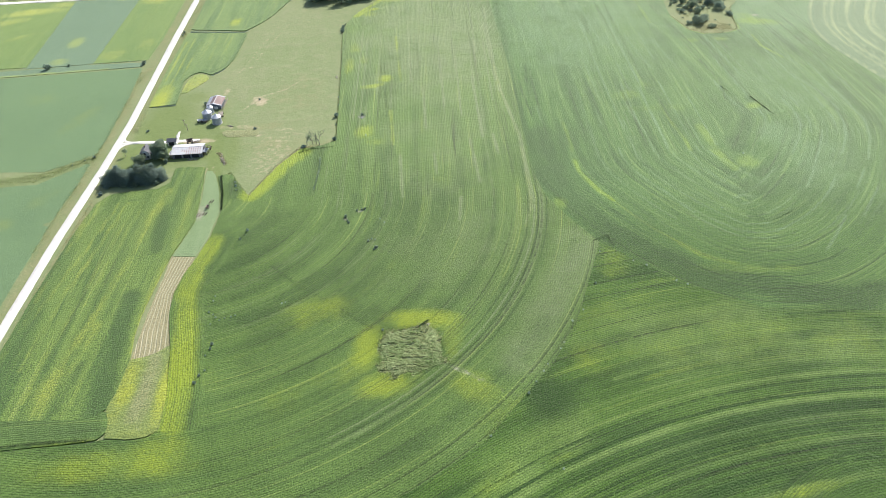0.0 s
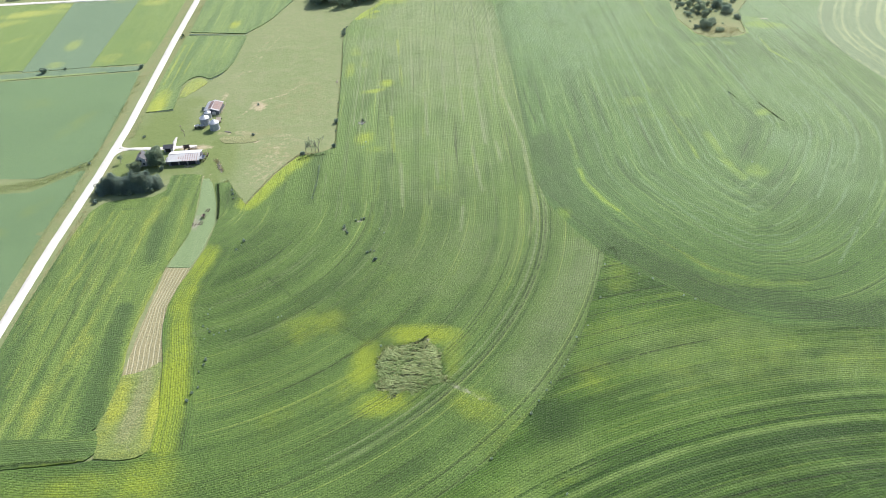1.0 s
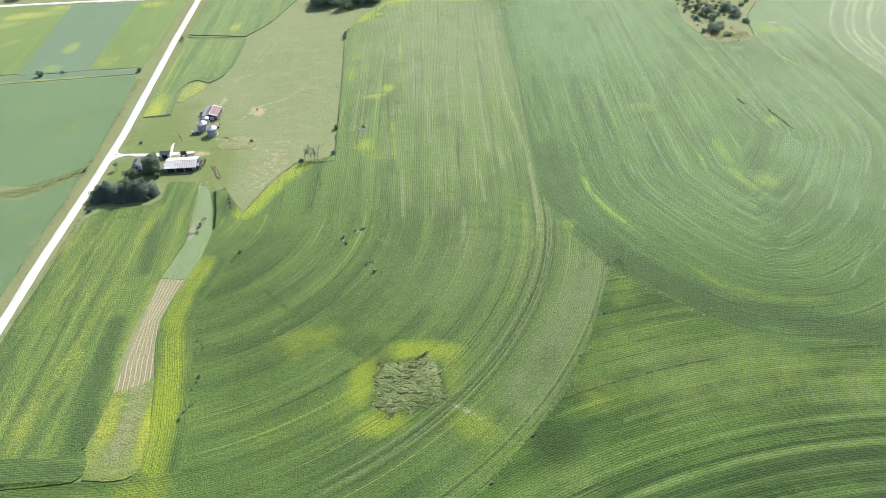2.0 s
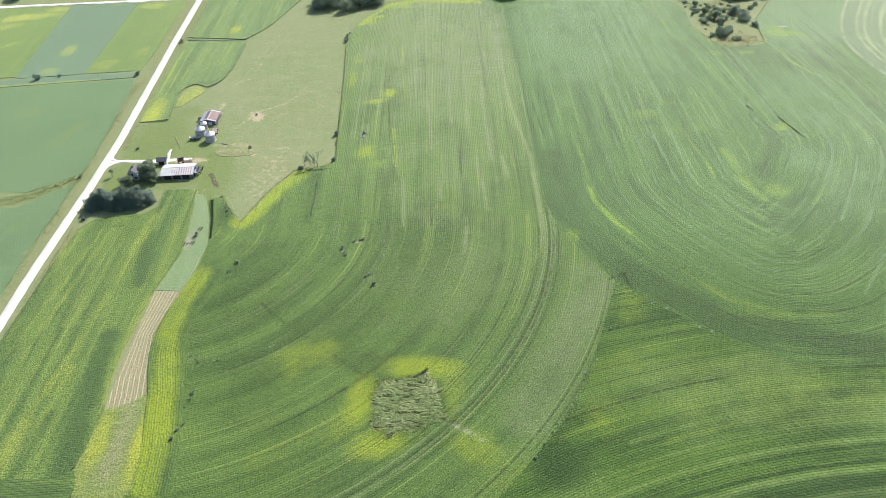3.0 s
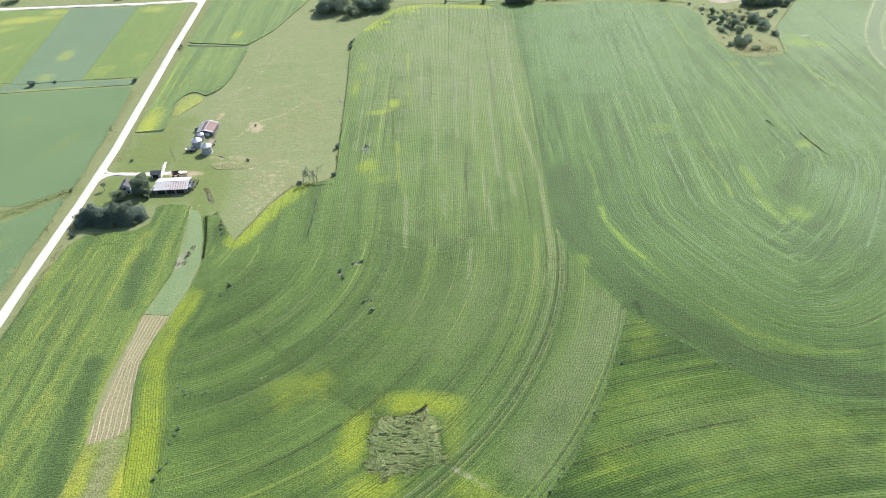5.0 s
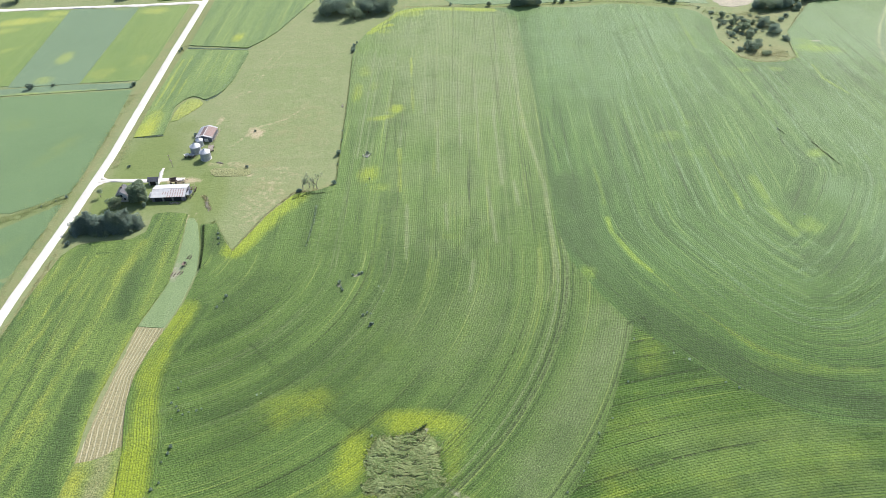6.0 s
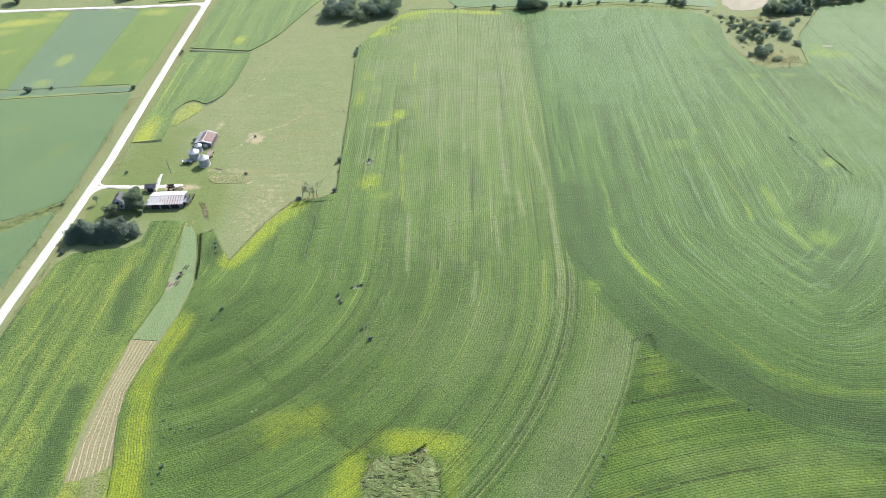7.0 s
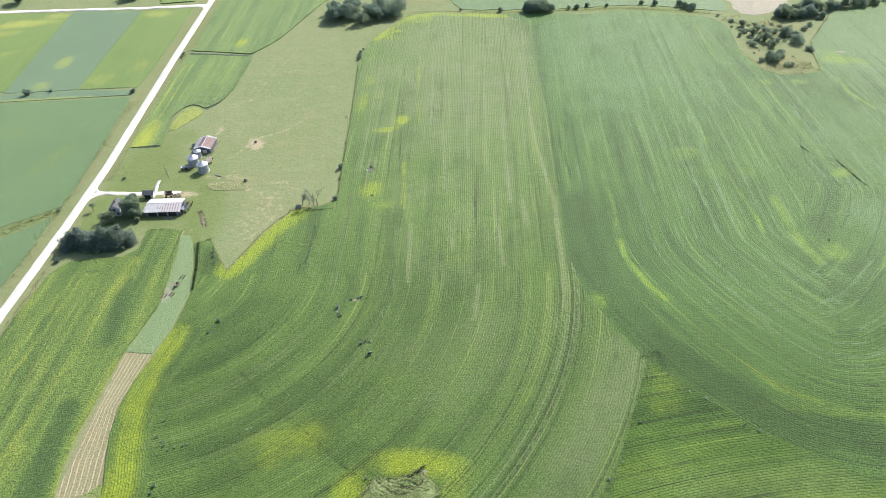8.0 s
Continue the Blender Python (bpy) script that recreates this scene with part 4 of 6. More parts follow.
field("bean_field", [(-185.8, 494), (-155.5, 494.5), (-154.5, 430), (-156, 399), (-185.8, 397.6)], 0.15, lambda x, y: straight(x, y, 0), M_OLIVE, "yellow-green soybean strip field beside the road", "crop field",
      yellow=[(-178, 408, 8, 8, 0, 0.35), (-175, 488, 8, 5, 0, 0.6), (-162, 420, 5, 10, 0, 0.4)])
field("bean_field", [(-420, 640), (-200, 640), (-170, 560), (-158, 505), (-178, 502.5), (-184, 520), (-420, 570)], 0.5, lambda x, y: straight(x, y, 10), M_OLIVE, "light green field beyond the side road", "crop field", cell=3)
# between the road and the pasture
field("corn_field", [(-142.5, 640), (-142, 505), (-140.5, 438), (-107.5, 432.5), (-100, 443), (-95, 453), (-83, 490), (-70, 520), (-40, 600), (-20, 640)], 0.4, lambda x, y: straight(x, y, 1), M_STRIPED_FAR,
      "striped green corn field with a tall dark edge", "crop field", yellow=[(-116, 446, 3, 6, -10, 0.7)])
E2 = [(-141.5, 433), (-107, 429.6), (-105.8, 426), (-106.6, 411), (-107.5, 397), (-109.6, 386), (-112.4, 381), (-116.8, 376.5), (-120.5, 379.5), (-124, 380.5), (-127.5, 377), (-129.6, 371), (-128.8, 361), (-128, 345.5), (-141, 343.5), (-142, 392)]
field("corn_field", E2, 0.35, lambda x, y: straight(x, y, 1), M_STRIPED_FAR, "patchy green and yellow strip of crop", "crop field",
      yellow=[(-137, 352, 4.4, 16, 0, 0.75), ([(-139.5, 372), (-139, 420)], 0.9, 0.55), ([(-135.6, 366), (-135, 424)], 0.9, 0.5), ([(-131.5, 372), (-131, 420)], 0.8, 0.45), ([(-121, 424), (-121, 396)], 0.8, 0.4), ([(-114, 426), (-114.6, 404)], 0.7, 0.35)],
      deep=[([(-128.6, 346), (-129.6, 371), (-126, 379), (-120.5, 381.5), (-115, 380), (-110, 388), (-107.6, 400), (-106.6, 424)], 1.6, 0.6), (-118, 392, 6, 10, 0, 0.4), ([(-142, 344.5), (-129, 346)], 0.8, 0.5)], cell=1.3)
field("weed_patch", rounded([(-127.6, 354), (-118, 369.5), (-116.6, 374), (-120.5, 377.6), (-124.4, 378.6), (-127.4, 374), (-128.4, 364)], 1), 0.15, lambda x, y: straight(x, y, 0), M_OLIVE, "small bright yellow patch of flowering weeds", "weeds",
      yellow=[(-123, 368, 9, 13, 0, 0.75)], cell=0.8, ragged=0.3, lump=0.4)
M_BROWNWEED = crop_material("brown_weeds", (0.122, 0.138, 0.058), (0.148, 0.158, 0.070), (0.178, 0.174, 0.090), (0.180, 0.180, 0.070), SHADED_SOIL, gap=0.0, lines=0.0, grain=0.6)
field("weed_strip", rounded([(-99.9, 317.9), (-91, 317.2), (-82.5, 316.8), (-81, 310.8), (-90, 311), (-98, 311.6)], 1), 0.08, lambda x, y: straight(x, y, 88), M_BROWNWEED, "low brown strip of ungrazed weeds in the pasture", "weeds", cell=0.6, ragged=0.3, lump=0.2)
# the strip below the wind break, the mown lane and its end
field("bean_field", [(-141, 262), (-137, 268), (-130, 269.5), (-118, 270.5), (-113.5, 275), (-114, 286), (-108, 287), (-100.5, 285.5), (-98, 262), (-96.8, 246), (-99.3, 234), (-101.3, 225), (-102.3, 214), (-103, 204), (-103.6, 194), (-103.4, 184), (-101.8, 172.5), (-102, 160), (-103.4, 152.6), (-106.4, 149.6), (-111, 148.8), (-146.5, 150.4), (-145.5, 200), (-143.5, 240)], 0.5,
      lambda x, y: straight(x, y, 0.6), M_STRIPED, "striped light and dark green soybean strip", "crop field",
      deep=[([(-109.8, 203), (-108.6, 184.5), (-106.9, 166), (-105.3, 150)], 3.4, 0.8), ([(-111.2, 257.4), (-109.5, 243), (-107.9, 229.4)], 2.6, 0.7), ([(-116.7, 172.3), (-118.5, 152)], 1.4, 0.6), ([(-130.7, 222), (-130.9, 214)], 0.6, 0.8), ([(-137, 262), (-139, 210), (-140, 160)], 1.4, 0.4), ([(-127.9, 262.8), (-115.7, 261.8)], 0.5, 0.8), ([(-122, 262), (-124.4, 240), (-127, 200)], 1.0, 0.4), ([(-118.5, 262), (-120.5, 235), (-123, 200)], 0.8, 0.4)],
      yellow=[([(-102, 222), (-103, 205), (-103.4, 190), (-102.6, 176)], 1.2, 0.6), ([(-131.8, 262), (-131.8, 255), (-135, 231), (-138, 214), (-141.6, 190)], 0.8, 0.5), ([(-127.5, 261.7), (-129.3, 245), (-131.4, 225), (-134, 209), (-136.4, 170)], 0.9, 0.5), ([(-112.6, 269.6), (-114.5, 254), (-115.9, 232.6), (-118, 211), (-120, 191.6), (-122.6, 176.6), (-124, 155)], 1.5, 0.55),
              ([(-113.4, 268), (-115, 250), (-116, 236)], 2.4, 0.4), ([(-117.3, 190), (-118.3, 176.4), (-120.4, 168)], 1.5, 0.5), ([(-115, 172), (-114.5, 155)], 1.2, 0.5), ([(-138.6, 262), (-140.6, 240), (-144, 222)], 0.8, 0.5), ([(-103.1, 267), (-101.4, 250), (-101.4, 230)], 1.4, 0.5), ([(-123.5, 262), (-126.5, 225), (-129.5, 180), (-130.5, 156)], 0.9, 0.4), ([(-120.6, 262), (-122.6, 235), (-125.4, 200)], 0.7, 0.4), ([(-144.5, 156), (-144, 205), (-142, 255)], 0.8, 0.5), (-124, 160, 4, 10, 0, 0.4)], cell=1.5)
field("bean_field", rounded([(-146.5, 150.4), (-111, 148.8), (-106.4, 149.6), (-103.4, 152.6), (-100.6, 147), (-101, 142.6), (-104, 140.6), (-146.5, 138.2)], 1), 0.5, lambda x, y: straight(x, y, 88), M_BEAN, "headland of soybeans with rows across", "crop field", cell=0.9, deep=[(-122, 145, 28, 6, 0, 0.6)], yellow=[([(-104, 140.6), (-120, 139.6)], 1.0, 0.5)])
field("mown_lane", [(-100, 283), (-97.5, 283), (-95, 279), (-91, 266), (-88.5, 252), (-89.5, 236), (-92, 224.2), (-101, 225.2), (-99, 234), (-96.8, 246), (-97.5, 264)], 0.12, lambda x, y: straight(x, y, -3), M_LANE,
      "pale green mown grass lane between crops", "grass lane", cell=1.2, bare=[(-96, 252, 2.5, 6, 0, 0.6)])
field("mown_strip", [(-101.2, 225), (-92, 224), (-92.6, 214), (-93.4, 204), (-93.2, 194), (-91.4, 186), (-90.4, 178), (-94, 175.4), (-98, 173.6), (-101.7, 172.8), (-101.6, 184), (-101.8, 194), (-101.6, 204), (-101, 214)], 0.1,
      lambda x, y: ((x - np.interp(y, (173, 185, 202, 225), (-101.5, -103.5, -102.5, -101))) / (np.interp(y, (173, 178, 190, 204, 225), (-91, -91, -93, -95.5, -92)) - np.interp(y, (173, 185, 202, 225), (-101.5, -103.5, -102.5, -101))) * 9.0, y), M_STUBBLE, "tan mown strip with pale swath lines", "stubble strip", cell=0.8)
M_WEEDY = crop_material("weedy_ground", (0.098, 0.140, 0.034), (0.122, 0.160, 0.044), (0.150, 0.178, 0.062), (0.196, 0.226, 0.026), SHADED_SOIL, streak=0.2, gap=0.0, lines=0.0, grain=0.75, faded=(0.158, 0.168, 0.078))
field("weed_patch", [(-101.7, 172.5), (-95, 174), (-91, 177.5), (-90, 178), (-88.4, 168), (-86, 157), (-85, 144), (-88, 141.4), (-94, 140.8), (-100.6, 141.6), (-101.4, 146), (-103.2, 152), (-102, 160)], 0.45, lambda x, y: round_ray(x, y, *A_HEAD), M_WEEDY, "yellowing weedy end of a strip with tan dead stems", "weeds",
      yellow=[(-99.6, 162, 3.0, 13, 0, 0.8), (-100, 149, 3, 5, 0, 0.5), (-87, 158, 2.4, 16, 0, 0.85), (-90, 143, 8, 2, 0, 0.4)], pale=[([(-93.8, 173), (-93.2, 160), (-94.5, 148)], 2.4, 0.6), ([(-91.6, 170), (-90.6, 156), (-91.6, 147)], 1.4, 0.4)], deep=[([(-86.6, 156), (-86, 146)], 0.6, 0.4)], bare=[(-93, 145, 6, 2.4, 6, 0.3)], cell=0.9, ragged=0.2, lump=0.3)
field("weed_patch", WET, 0.42, lambda x, y: straight(x, y, 0), M_FLAT, "drowned patch of flattened grey-green and tan weeds", "weeds", cell=0.4, ragged=0.9, lump=0.6)
field("stubble_field", [(148, 640), (149.4, 490), (151.6, 468), (158.9, 465.6), (166, 468), (176, 474), (186, 490), (200, 530), (240, 640)], 0.05, lambda x, y: straight(x, y, 20), M_STUBBLE_FAR, "bare tan stubble field beyond the trees", "stubble field", cell=3)
field("bean_field", [(-20, 640), (-22, 530), (0, 484), (30, 481.6), (60, 481.6), (96, 484.4), (128, 477.6), (147, 472), (145, 640)], 0.15, lambda x, y: straight(x, y, 80), M_BEAN_SMOOTH, "smooth green field beyond a hedgerow", "crop field", cell=4)
field("bean_field", [(190, 500), (232, 488), (420, 492), (420, 640), (245, 640)], 0.15, lambda x, y: straight(x, y, 60), M_BEAN_SMOOTH, "smooth green field beyond the tree line", "crop field", cell=4)


# ---- trees ----
def limb(bm, a, b, r0, r1, sides=6):
    """A tapered round bar."""
    a, b = Vector(a), Vector(b)
    turn = (b - a).to_track_quat("Z", "Y").to_matrix()
    rings = []
    for p, r in ((a, r0), (b, r1)):
        rings.append([bm.verts.new(p + turn @ Vector((r * math.cos(2 * math.pi * k / sides), r * math.sin(2 * math.pi * k / sides), 0))) for k in range(sides)])
    for k in range(sides):
        bm.faces.new((rings[0][k], rings[0][(k + 1) % sides], rings[1][(k + 1) % sides], rings[1][k]))
    bm.faces.new(rings[1])


def broad_tree(name, m, height, spread, leaves, label, group="", material=None, size=0.42, lobes=14, low=0.1):
    ob = thing(name, m, label, "tree", group)
    bm = bmesh.new()
    limb(bm, (0, 0, -0.2), (0.1, 0.05, height * 0.4), height * 0.035, height * 0.022)
    pts = []
    for k in range(lobes):
        a = 2 * math.pi * k / lobes + random.uniform(-0.4, 0.4)
        r = spread * random.uniform(0.12, 0.56) if k else 0
        z = height * random.uniform(low + 0.12, 0.8) if k else height * 0.78
        size_l = spread * random.uniform(0.22, 0.40)
        c = np.array((r * math.cos(a), r * math.sin(a), z - 0.3 * r / spread * height * 0.3))
        limb(bm, (0.05, 0, height * 0.3), tuple(c), height * 0.014, height * 0.004, 5)
        n = leaves // lobes
        d = np.random.normal(size=(n, 3))
        d /= np.linalg.norm(d, axis=1, keepdims=True)
        rad = np.random.uniform(0.45, 1.08, (n, 1)) ** 0.6
        pts.append(c + d * rad * size_l * np.array((1, 1, 0.8)))
    pts = np.concatenate(pts)
    pts = pts[pts[:, 2] > height * low * 0.6]
    part("trunk", bm, M_BARK, ob)
    v, f = cards(pts, size)
    mesh_part("crown", v.tolist(), f.tolist(), material or M_LEAF, ob)
    return ob


def conifer(name, m, height, spread, leaves, label, group=""):
    ob = thing(name, m, label, "tree", group)
    bm = bmesh.new()
    limb(bm, (0, 0, -0.2), (0, 0, height * 0.95), height * 0.03, height * 0.004)
    pts = []
    tiers = 11
    for k in range(tiers):
        z = height * (0.08 + 0.86 * k / tiers)
        reach = spread * (1 - (k / tiers) ** 1.9) * 0.5 * random.uniform(0.75, 1.15) + 0.2
        for q in range(7):
            a = random.uniform(0, 2 * math.pi)
            r = reach * random.uniform(0.75, 1.15)
            if k % 2 == 0:
                limb(bm, (0, 0, z), (r * math.cos(a) * 0.9, r * math.sin(a) * 0.9, z - 0.12 * r), 0.05, 0.015, 4)
            n = leaves // (tiers * 7)
            t = np.random.uniform(0.15, 1.0, n) ** 0.7
            p = np.stack([r * t * math.cos(a), r * t * math.sin(a), z - 0.15 * r * t], 1) + np.random.normal(scale=(0.36, 0.36, 0.3), size=(n, 3)) * (0.5 + 0.2 * spread)
            pts.append(p)
    part("trunk", bm, M_BARK, ob)
    v, f = cards(np.concatenate(pts), 0.26, 0.5)
    mesh_part("crown", v.tolist(), f.tolist(), M_NEEDLE, ob)
    return ob


def dead_tree(name, m, height, label, group="", leaves=60):
    ob = thing(name, m, label, "tree", group)
    bm = bmesh.new()
    tips = []

    def grow(p, d, length, r, depth):
        q = p + d * length
        limb(bm, p, q, r, r * 0.6, 6 if depth > 1 else 4)
        if depth == 0:
            tips.append(q)
            return
        for _ in range(3):
            e = (d + Vector((random.uniform(-0.7, 0.7), random.uniform(-0.7, 0.7), random.uniform(-0.4, 0.5)))).normalized()
            grow(q, e, length * random.uniform(0.42, 0.92), r * 0.58, depth - 1)

    grow(Vector((0, 0, -0.2)), Vector((random.uniform(-0.1, 0.1), 0, 1)).normalized(), height * 0.34, height * 0.03, 4)
    part("trunk", bm, M_DEADWOOD, ob, "grey bare trunk and branches")
    p = np.array([tuple(random.choice(tips) + Vector((random.gauss(0, 0.3), random.gauss(0, 0.3), random.gauss(0, 0.3)))) for _ in range(leaves)])
    v, f = cards(p, 0.16)
    mesh_part("foliage", v.tolist(), f.tolist(), M_WILLOW, ob, "thin grey-green leaves")
    return ob


def bush(name, m, height, spread, leaves, label, group="", material=None, size=0.28):
    ob = thing(name, m, label, "bush", group)
    bm = bmesh.new()
    for k in range(6):
        a = 2 * math.pi * k / 6
        limb(bm, (0, 0, -0.1), (spread * 0.3 * math.cos(a), spread * 0.3 * math.sin(a), height * 0.6), 0.05, 0.015, 4)
    part("stems", bm, M_BARK, ob)
    pts = []
    for k in range(5):
        a, r = random.uniform(0, 6.3), spread * random.uniform(0.05, 0.3)
        c = np.array((r * math.cos(a), r * math.sin(a), height * random.uniform(0.4, 0.62)))
        d = np.random.normal(size=(leaves // 5, 3))
        d /= np.linalg.norm(d, axis=1, keepdims=True)
        pts.append(c + d * np.random.uniform(0.4, 1.0, (leaves // 5, 1)) ** 0.5 * np.array((spread * 0.3, spread * 0.3, height * 0.38)))
    pts = np.concatenate(pts)
    v, f = cards(pts[pts[:, 2] > 0.03], size)
    mesh_part("foliage", v.tolist(), f.tolist(), material or M_LEAF, ob)
    return ob


def at(x, y, turn=None, s=1.0, z=0.0, tall=1.0):
    turn = random.uniform(0, 360) if turn is None else turn
    return pose(x, y, z, 0, 0, turn) @ Matrix.Diagonal((s, s, s * tall, 1))


def spread_copies(first, places):
    """Copies of trees at (x, y, size)."""
    for x, y, s in places:
        copy_thing(random.choice(first), at(x + random.uniform(-0.5, 0.5), y + random.uniform(-0.5, 0.5), None, s * random.uniform(0.88, 1.2), 0, random.uniform(0.78, 1.2)))


# wind break: two staggered rows of dark conifers beside the road
PINE = "dark green cedar in a dense wind break"
pines = [conifer("cedar_tree", at(-138.4, 277.0), 7.0, 5.6, 4200, PINE, "wind break"), conifer("cedar_tree", at(-135.6, 277.8), 8.4, 5.4, 4200, PINE, "wind break"),
         broad_tree("cedar_tree", at(-132.6, 276.8), 6.6, 5.0, 3800, PINE, "wind break", M_NEEDLE, 0.22, 16, 0.02), conifer("cedar_tree", at(-129.6, 277.2), 6.2, 6.0, 4200, PINE, "wind break")]
spread_copies(pines, [(-141.0, 277.0, 0.7), (-139.6, 274.8, 0.62), (-136.6, 275.0, 0.66), (-133.4, 275.2, 0.62), (-130.2, 275.0, 0.7), (-127, 275.2, 0.6), (-123.8, 275.6, 0.66), (-120.6, 276.0, 0.62), (-126.6, 277.2, 0.95), (-123.4, 277.8, 1.0), (-120.4, 277.4, 0.9), (-118.4, 278.4, 0.7), (-137.2, 279.6, 0.8), (-134.4, 280, 0.95), (-131.2, 279.6, 0.8), (-128, 280, 0.95), (-125, 279.6, 0.75), (-122, 279.8, 0.85), (-119.4, 279.6, 0.85), (-117.4, 278.0, 0.5), (-139.8, 275.4, 0.55)])
# farmyard trees
broad_tree("shade_tree", at(-121.8, 295.6), 10.0, 6.3, 14000, "large grey-green shade tree over the farmhouse", material=M_WILLOW, size=0.24, lobes=15, low=0.1)
broad_tree("yard_tree", at(-131.0, 292.0), 4.2, 4.0, 1800, "rounded grey-green tree beside the farmhouse", material=M_WILLOW, size=0.3)
dead_tree("yard_tree", at(-139.4, 298.6), 4.4, "small thin half-bare tree on the lawn", leaves=420)
bush("bush", at(-119.5, 291), 2.2, 2.0, 380, "small round green bush on the lawn")
bush("bush", at(-141, 268.5), 1.6, 1.8, 300, "low dark bush at the wind break's end", material=M_NEEDLE)
bush("bush", at(-128.2, 273.6), 2.2, 2.8, 520, "grey-green shrub at the foot of the wind break", material=M_WILLOW)
bush("bush", at(-132.8, 273.4), 1.7, 1.8, 300, "grey-green shrub at the foot of the wind break", material=M_WILLOW)
bush("bush", at(-119, 274.8), 1.6, 1.8, 300, "grey-green shrub at the foot of the wind break", material=M_WILLOW)
bush("bush", at(-112.5, 343.5), 1.8, 2.0, 320, "dark bush beside the barn", material=M_NEEDLE)
bush("bush", at(-135, 320), 0.9, 1.4, 160, "low shrub on the lawn")
bush("bush", at(-59.6, 299.4), 0.8, 2.6, 300, "low dark shrub under half-dead trees", material=M_NEEDLE)
bush("bush", at(-84.2, 317.4), 1.0, 1.3, 160, "dark weed clump at the end of a dry strip", material=M_NEEDLE)
bush("bush", at(-86.2, 346.5), 1.0, 1.2, 160, "dark weed clump on bare ground")
# dead trees at the pasture's corner
DEAD = "half-dead grey tree with thin leaves"
dead = [dead_tree("dead_tree", at(-58, 300.8), 6.2, DEAD, "trees at the pasture corner", 260), dead_tree("dead_tree", at(-55.5, 301.5), 5.6, DEAD, "trees at the pasture corner", 300), dead_tree("dead_tree", at(-52.3, 300.6), 7.0, DEAD, "trees at the pasture corner", 200)]
copy_thing(dead[1], at(-53.9, 301.3, 70, 0.9))
# woods beyond the pasture
WOOD = "leafy green tree in a small wood"
wood = [broad_tree("broadleaf_tree", at(-70, 472), 8.0, 7.0, 4500, WOOD, "wood beyond the pasture", size=0.3), broad_tree("broadleaf_tree", at(-63, 474), 8.8, 7.2, 4500, WOOD, "wood beyond the pasture", size=0.3),
        broad_tree("broadleaf_tree", at(-54, 467), 7.0, 5.0, 2600, WOOD, "wood beyond the pasture", material=M_WILLOW, size=0.28)]
spread_copies(wood, [(-66, 477, 0.85), (-58, 475, 0.9), (-73, 473.5, 0.6), (-51, 473, 0.6), (-47, 475, 0.95), (-41, 473, 0.8), (-38, 477, 1.1), (-36, 474.5, 0.8), (-70, 481, 1.0), (-61, 481, 1.1), (-52, 480, 1.0), (-44, 480, 0.9), (-34, 481, 0.9), (-49.3, 466.6, 0.55), (-44, 470, 0.35)])
HEDGE = "leafy green hedgerow tree"
spread_copies([broad_tree("hedgerow_tree", at(42, 477.4), 6.4, 6.0, 4200, HEDGE, "hedgerow trees", size=0.3), broad_tree("hedgerow_tree", at(46.6, 477.8), 6.0, 5.2, 4000, HEDGE, "hedgerow trees", material=M_WILLOW, size=0.3)],
              [(37, 478, 0.8), (50.4, 478, 0.5), (38.6, 480, 0.9), (45, 480.6, 0.95), (22, 479, 0.36), (0.5, 481.6, 0.22), (71, 483.4, 0.4), (60, 480, 0.26), (64.5, 480.4, 0.34), (100.6, 484.6, 0.42), (108.4, 483.4, 0.36), (126.4, 475.6, 0.55), (123.6, 478.6, 0.55), (121.4, 481, 0.5), (82, 482, 0.26),
               (169, 463.5, 0.6), (173, 462.4, 0.8), (177, 461.4, 0.75), (181, 462, 0.85), (185.6, 464, 0.9), (190, 467, 0.85), (180, 468, 0.95), (186, 470, 1.0), (174, 468, 0.85), (191.6, 460.6, 0.45), (188.6, 458.6, 0.35), (198.8, 471, 0.65), (202.6, 472, 0.7), (208, 473.4, 0.6), (213, 474, 0.75), (217, 475, 0.7), (224, 476, 0.65), (236, 486, 0.9), (246, 488, 0.8), (262, 490, 0.9)])
# scrub round the wet hollow
SCRUB = "wild shrub-like tree in rough grass"
scrub = [broad_tree("scrub_tree", at(152.2, 412.6), 3.8, 4.8, 2600, SCRUB, "scrub in the hollow", size=0.22), broad_tree("scrub_tree", at(154.3, 434.7), 4.8, 3.6, 2600, SCRUB, "scrub in the hollow", material=M_WILLOW, size=0.22),
         bush("scrub_bush", at(158, 407), 1.5, 5.2, 500, "low grey-green scrub in rough grass", "scrub in the hollow", M_WILLOW, 0.28)]
spread_copies(scrub[:2], [(168.8, 431, 0.85), (156.4, 417, 0.75), (166.8, 440.5, 0.8), (150.6, 415.6, 0.6), (164.4, 439.4, 0.7), (152.6, 446, 0.7), (170.6, 437.4, 0.7), (148.2, 452, 0.6), (158.8, 441, 0.5), (143.8, 440.6, 0.4), (150.4, 441.6, 0.75), (143.2, 458.7, 0.4), (155.9, 426.6, 0.7),
                          (156.6, 431, 0.6), (172.6, 424, 0.45), (173.4, 421.2, 0.4), (147.3, 430, 0.45), (157.4, 446.4, 0.5), (146.6, 412.5, 0.4), (147.2, 444.6, 0.55), (150, 434.8, 0.5), (162.4, 443.8, 0.55), (138.6, 466, 0.35), (153.6, 450.4, 0.45), (160.4, 434.2, 0.4), (178, 446, 0.5), (182, 451, 0.45)])
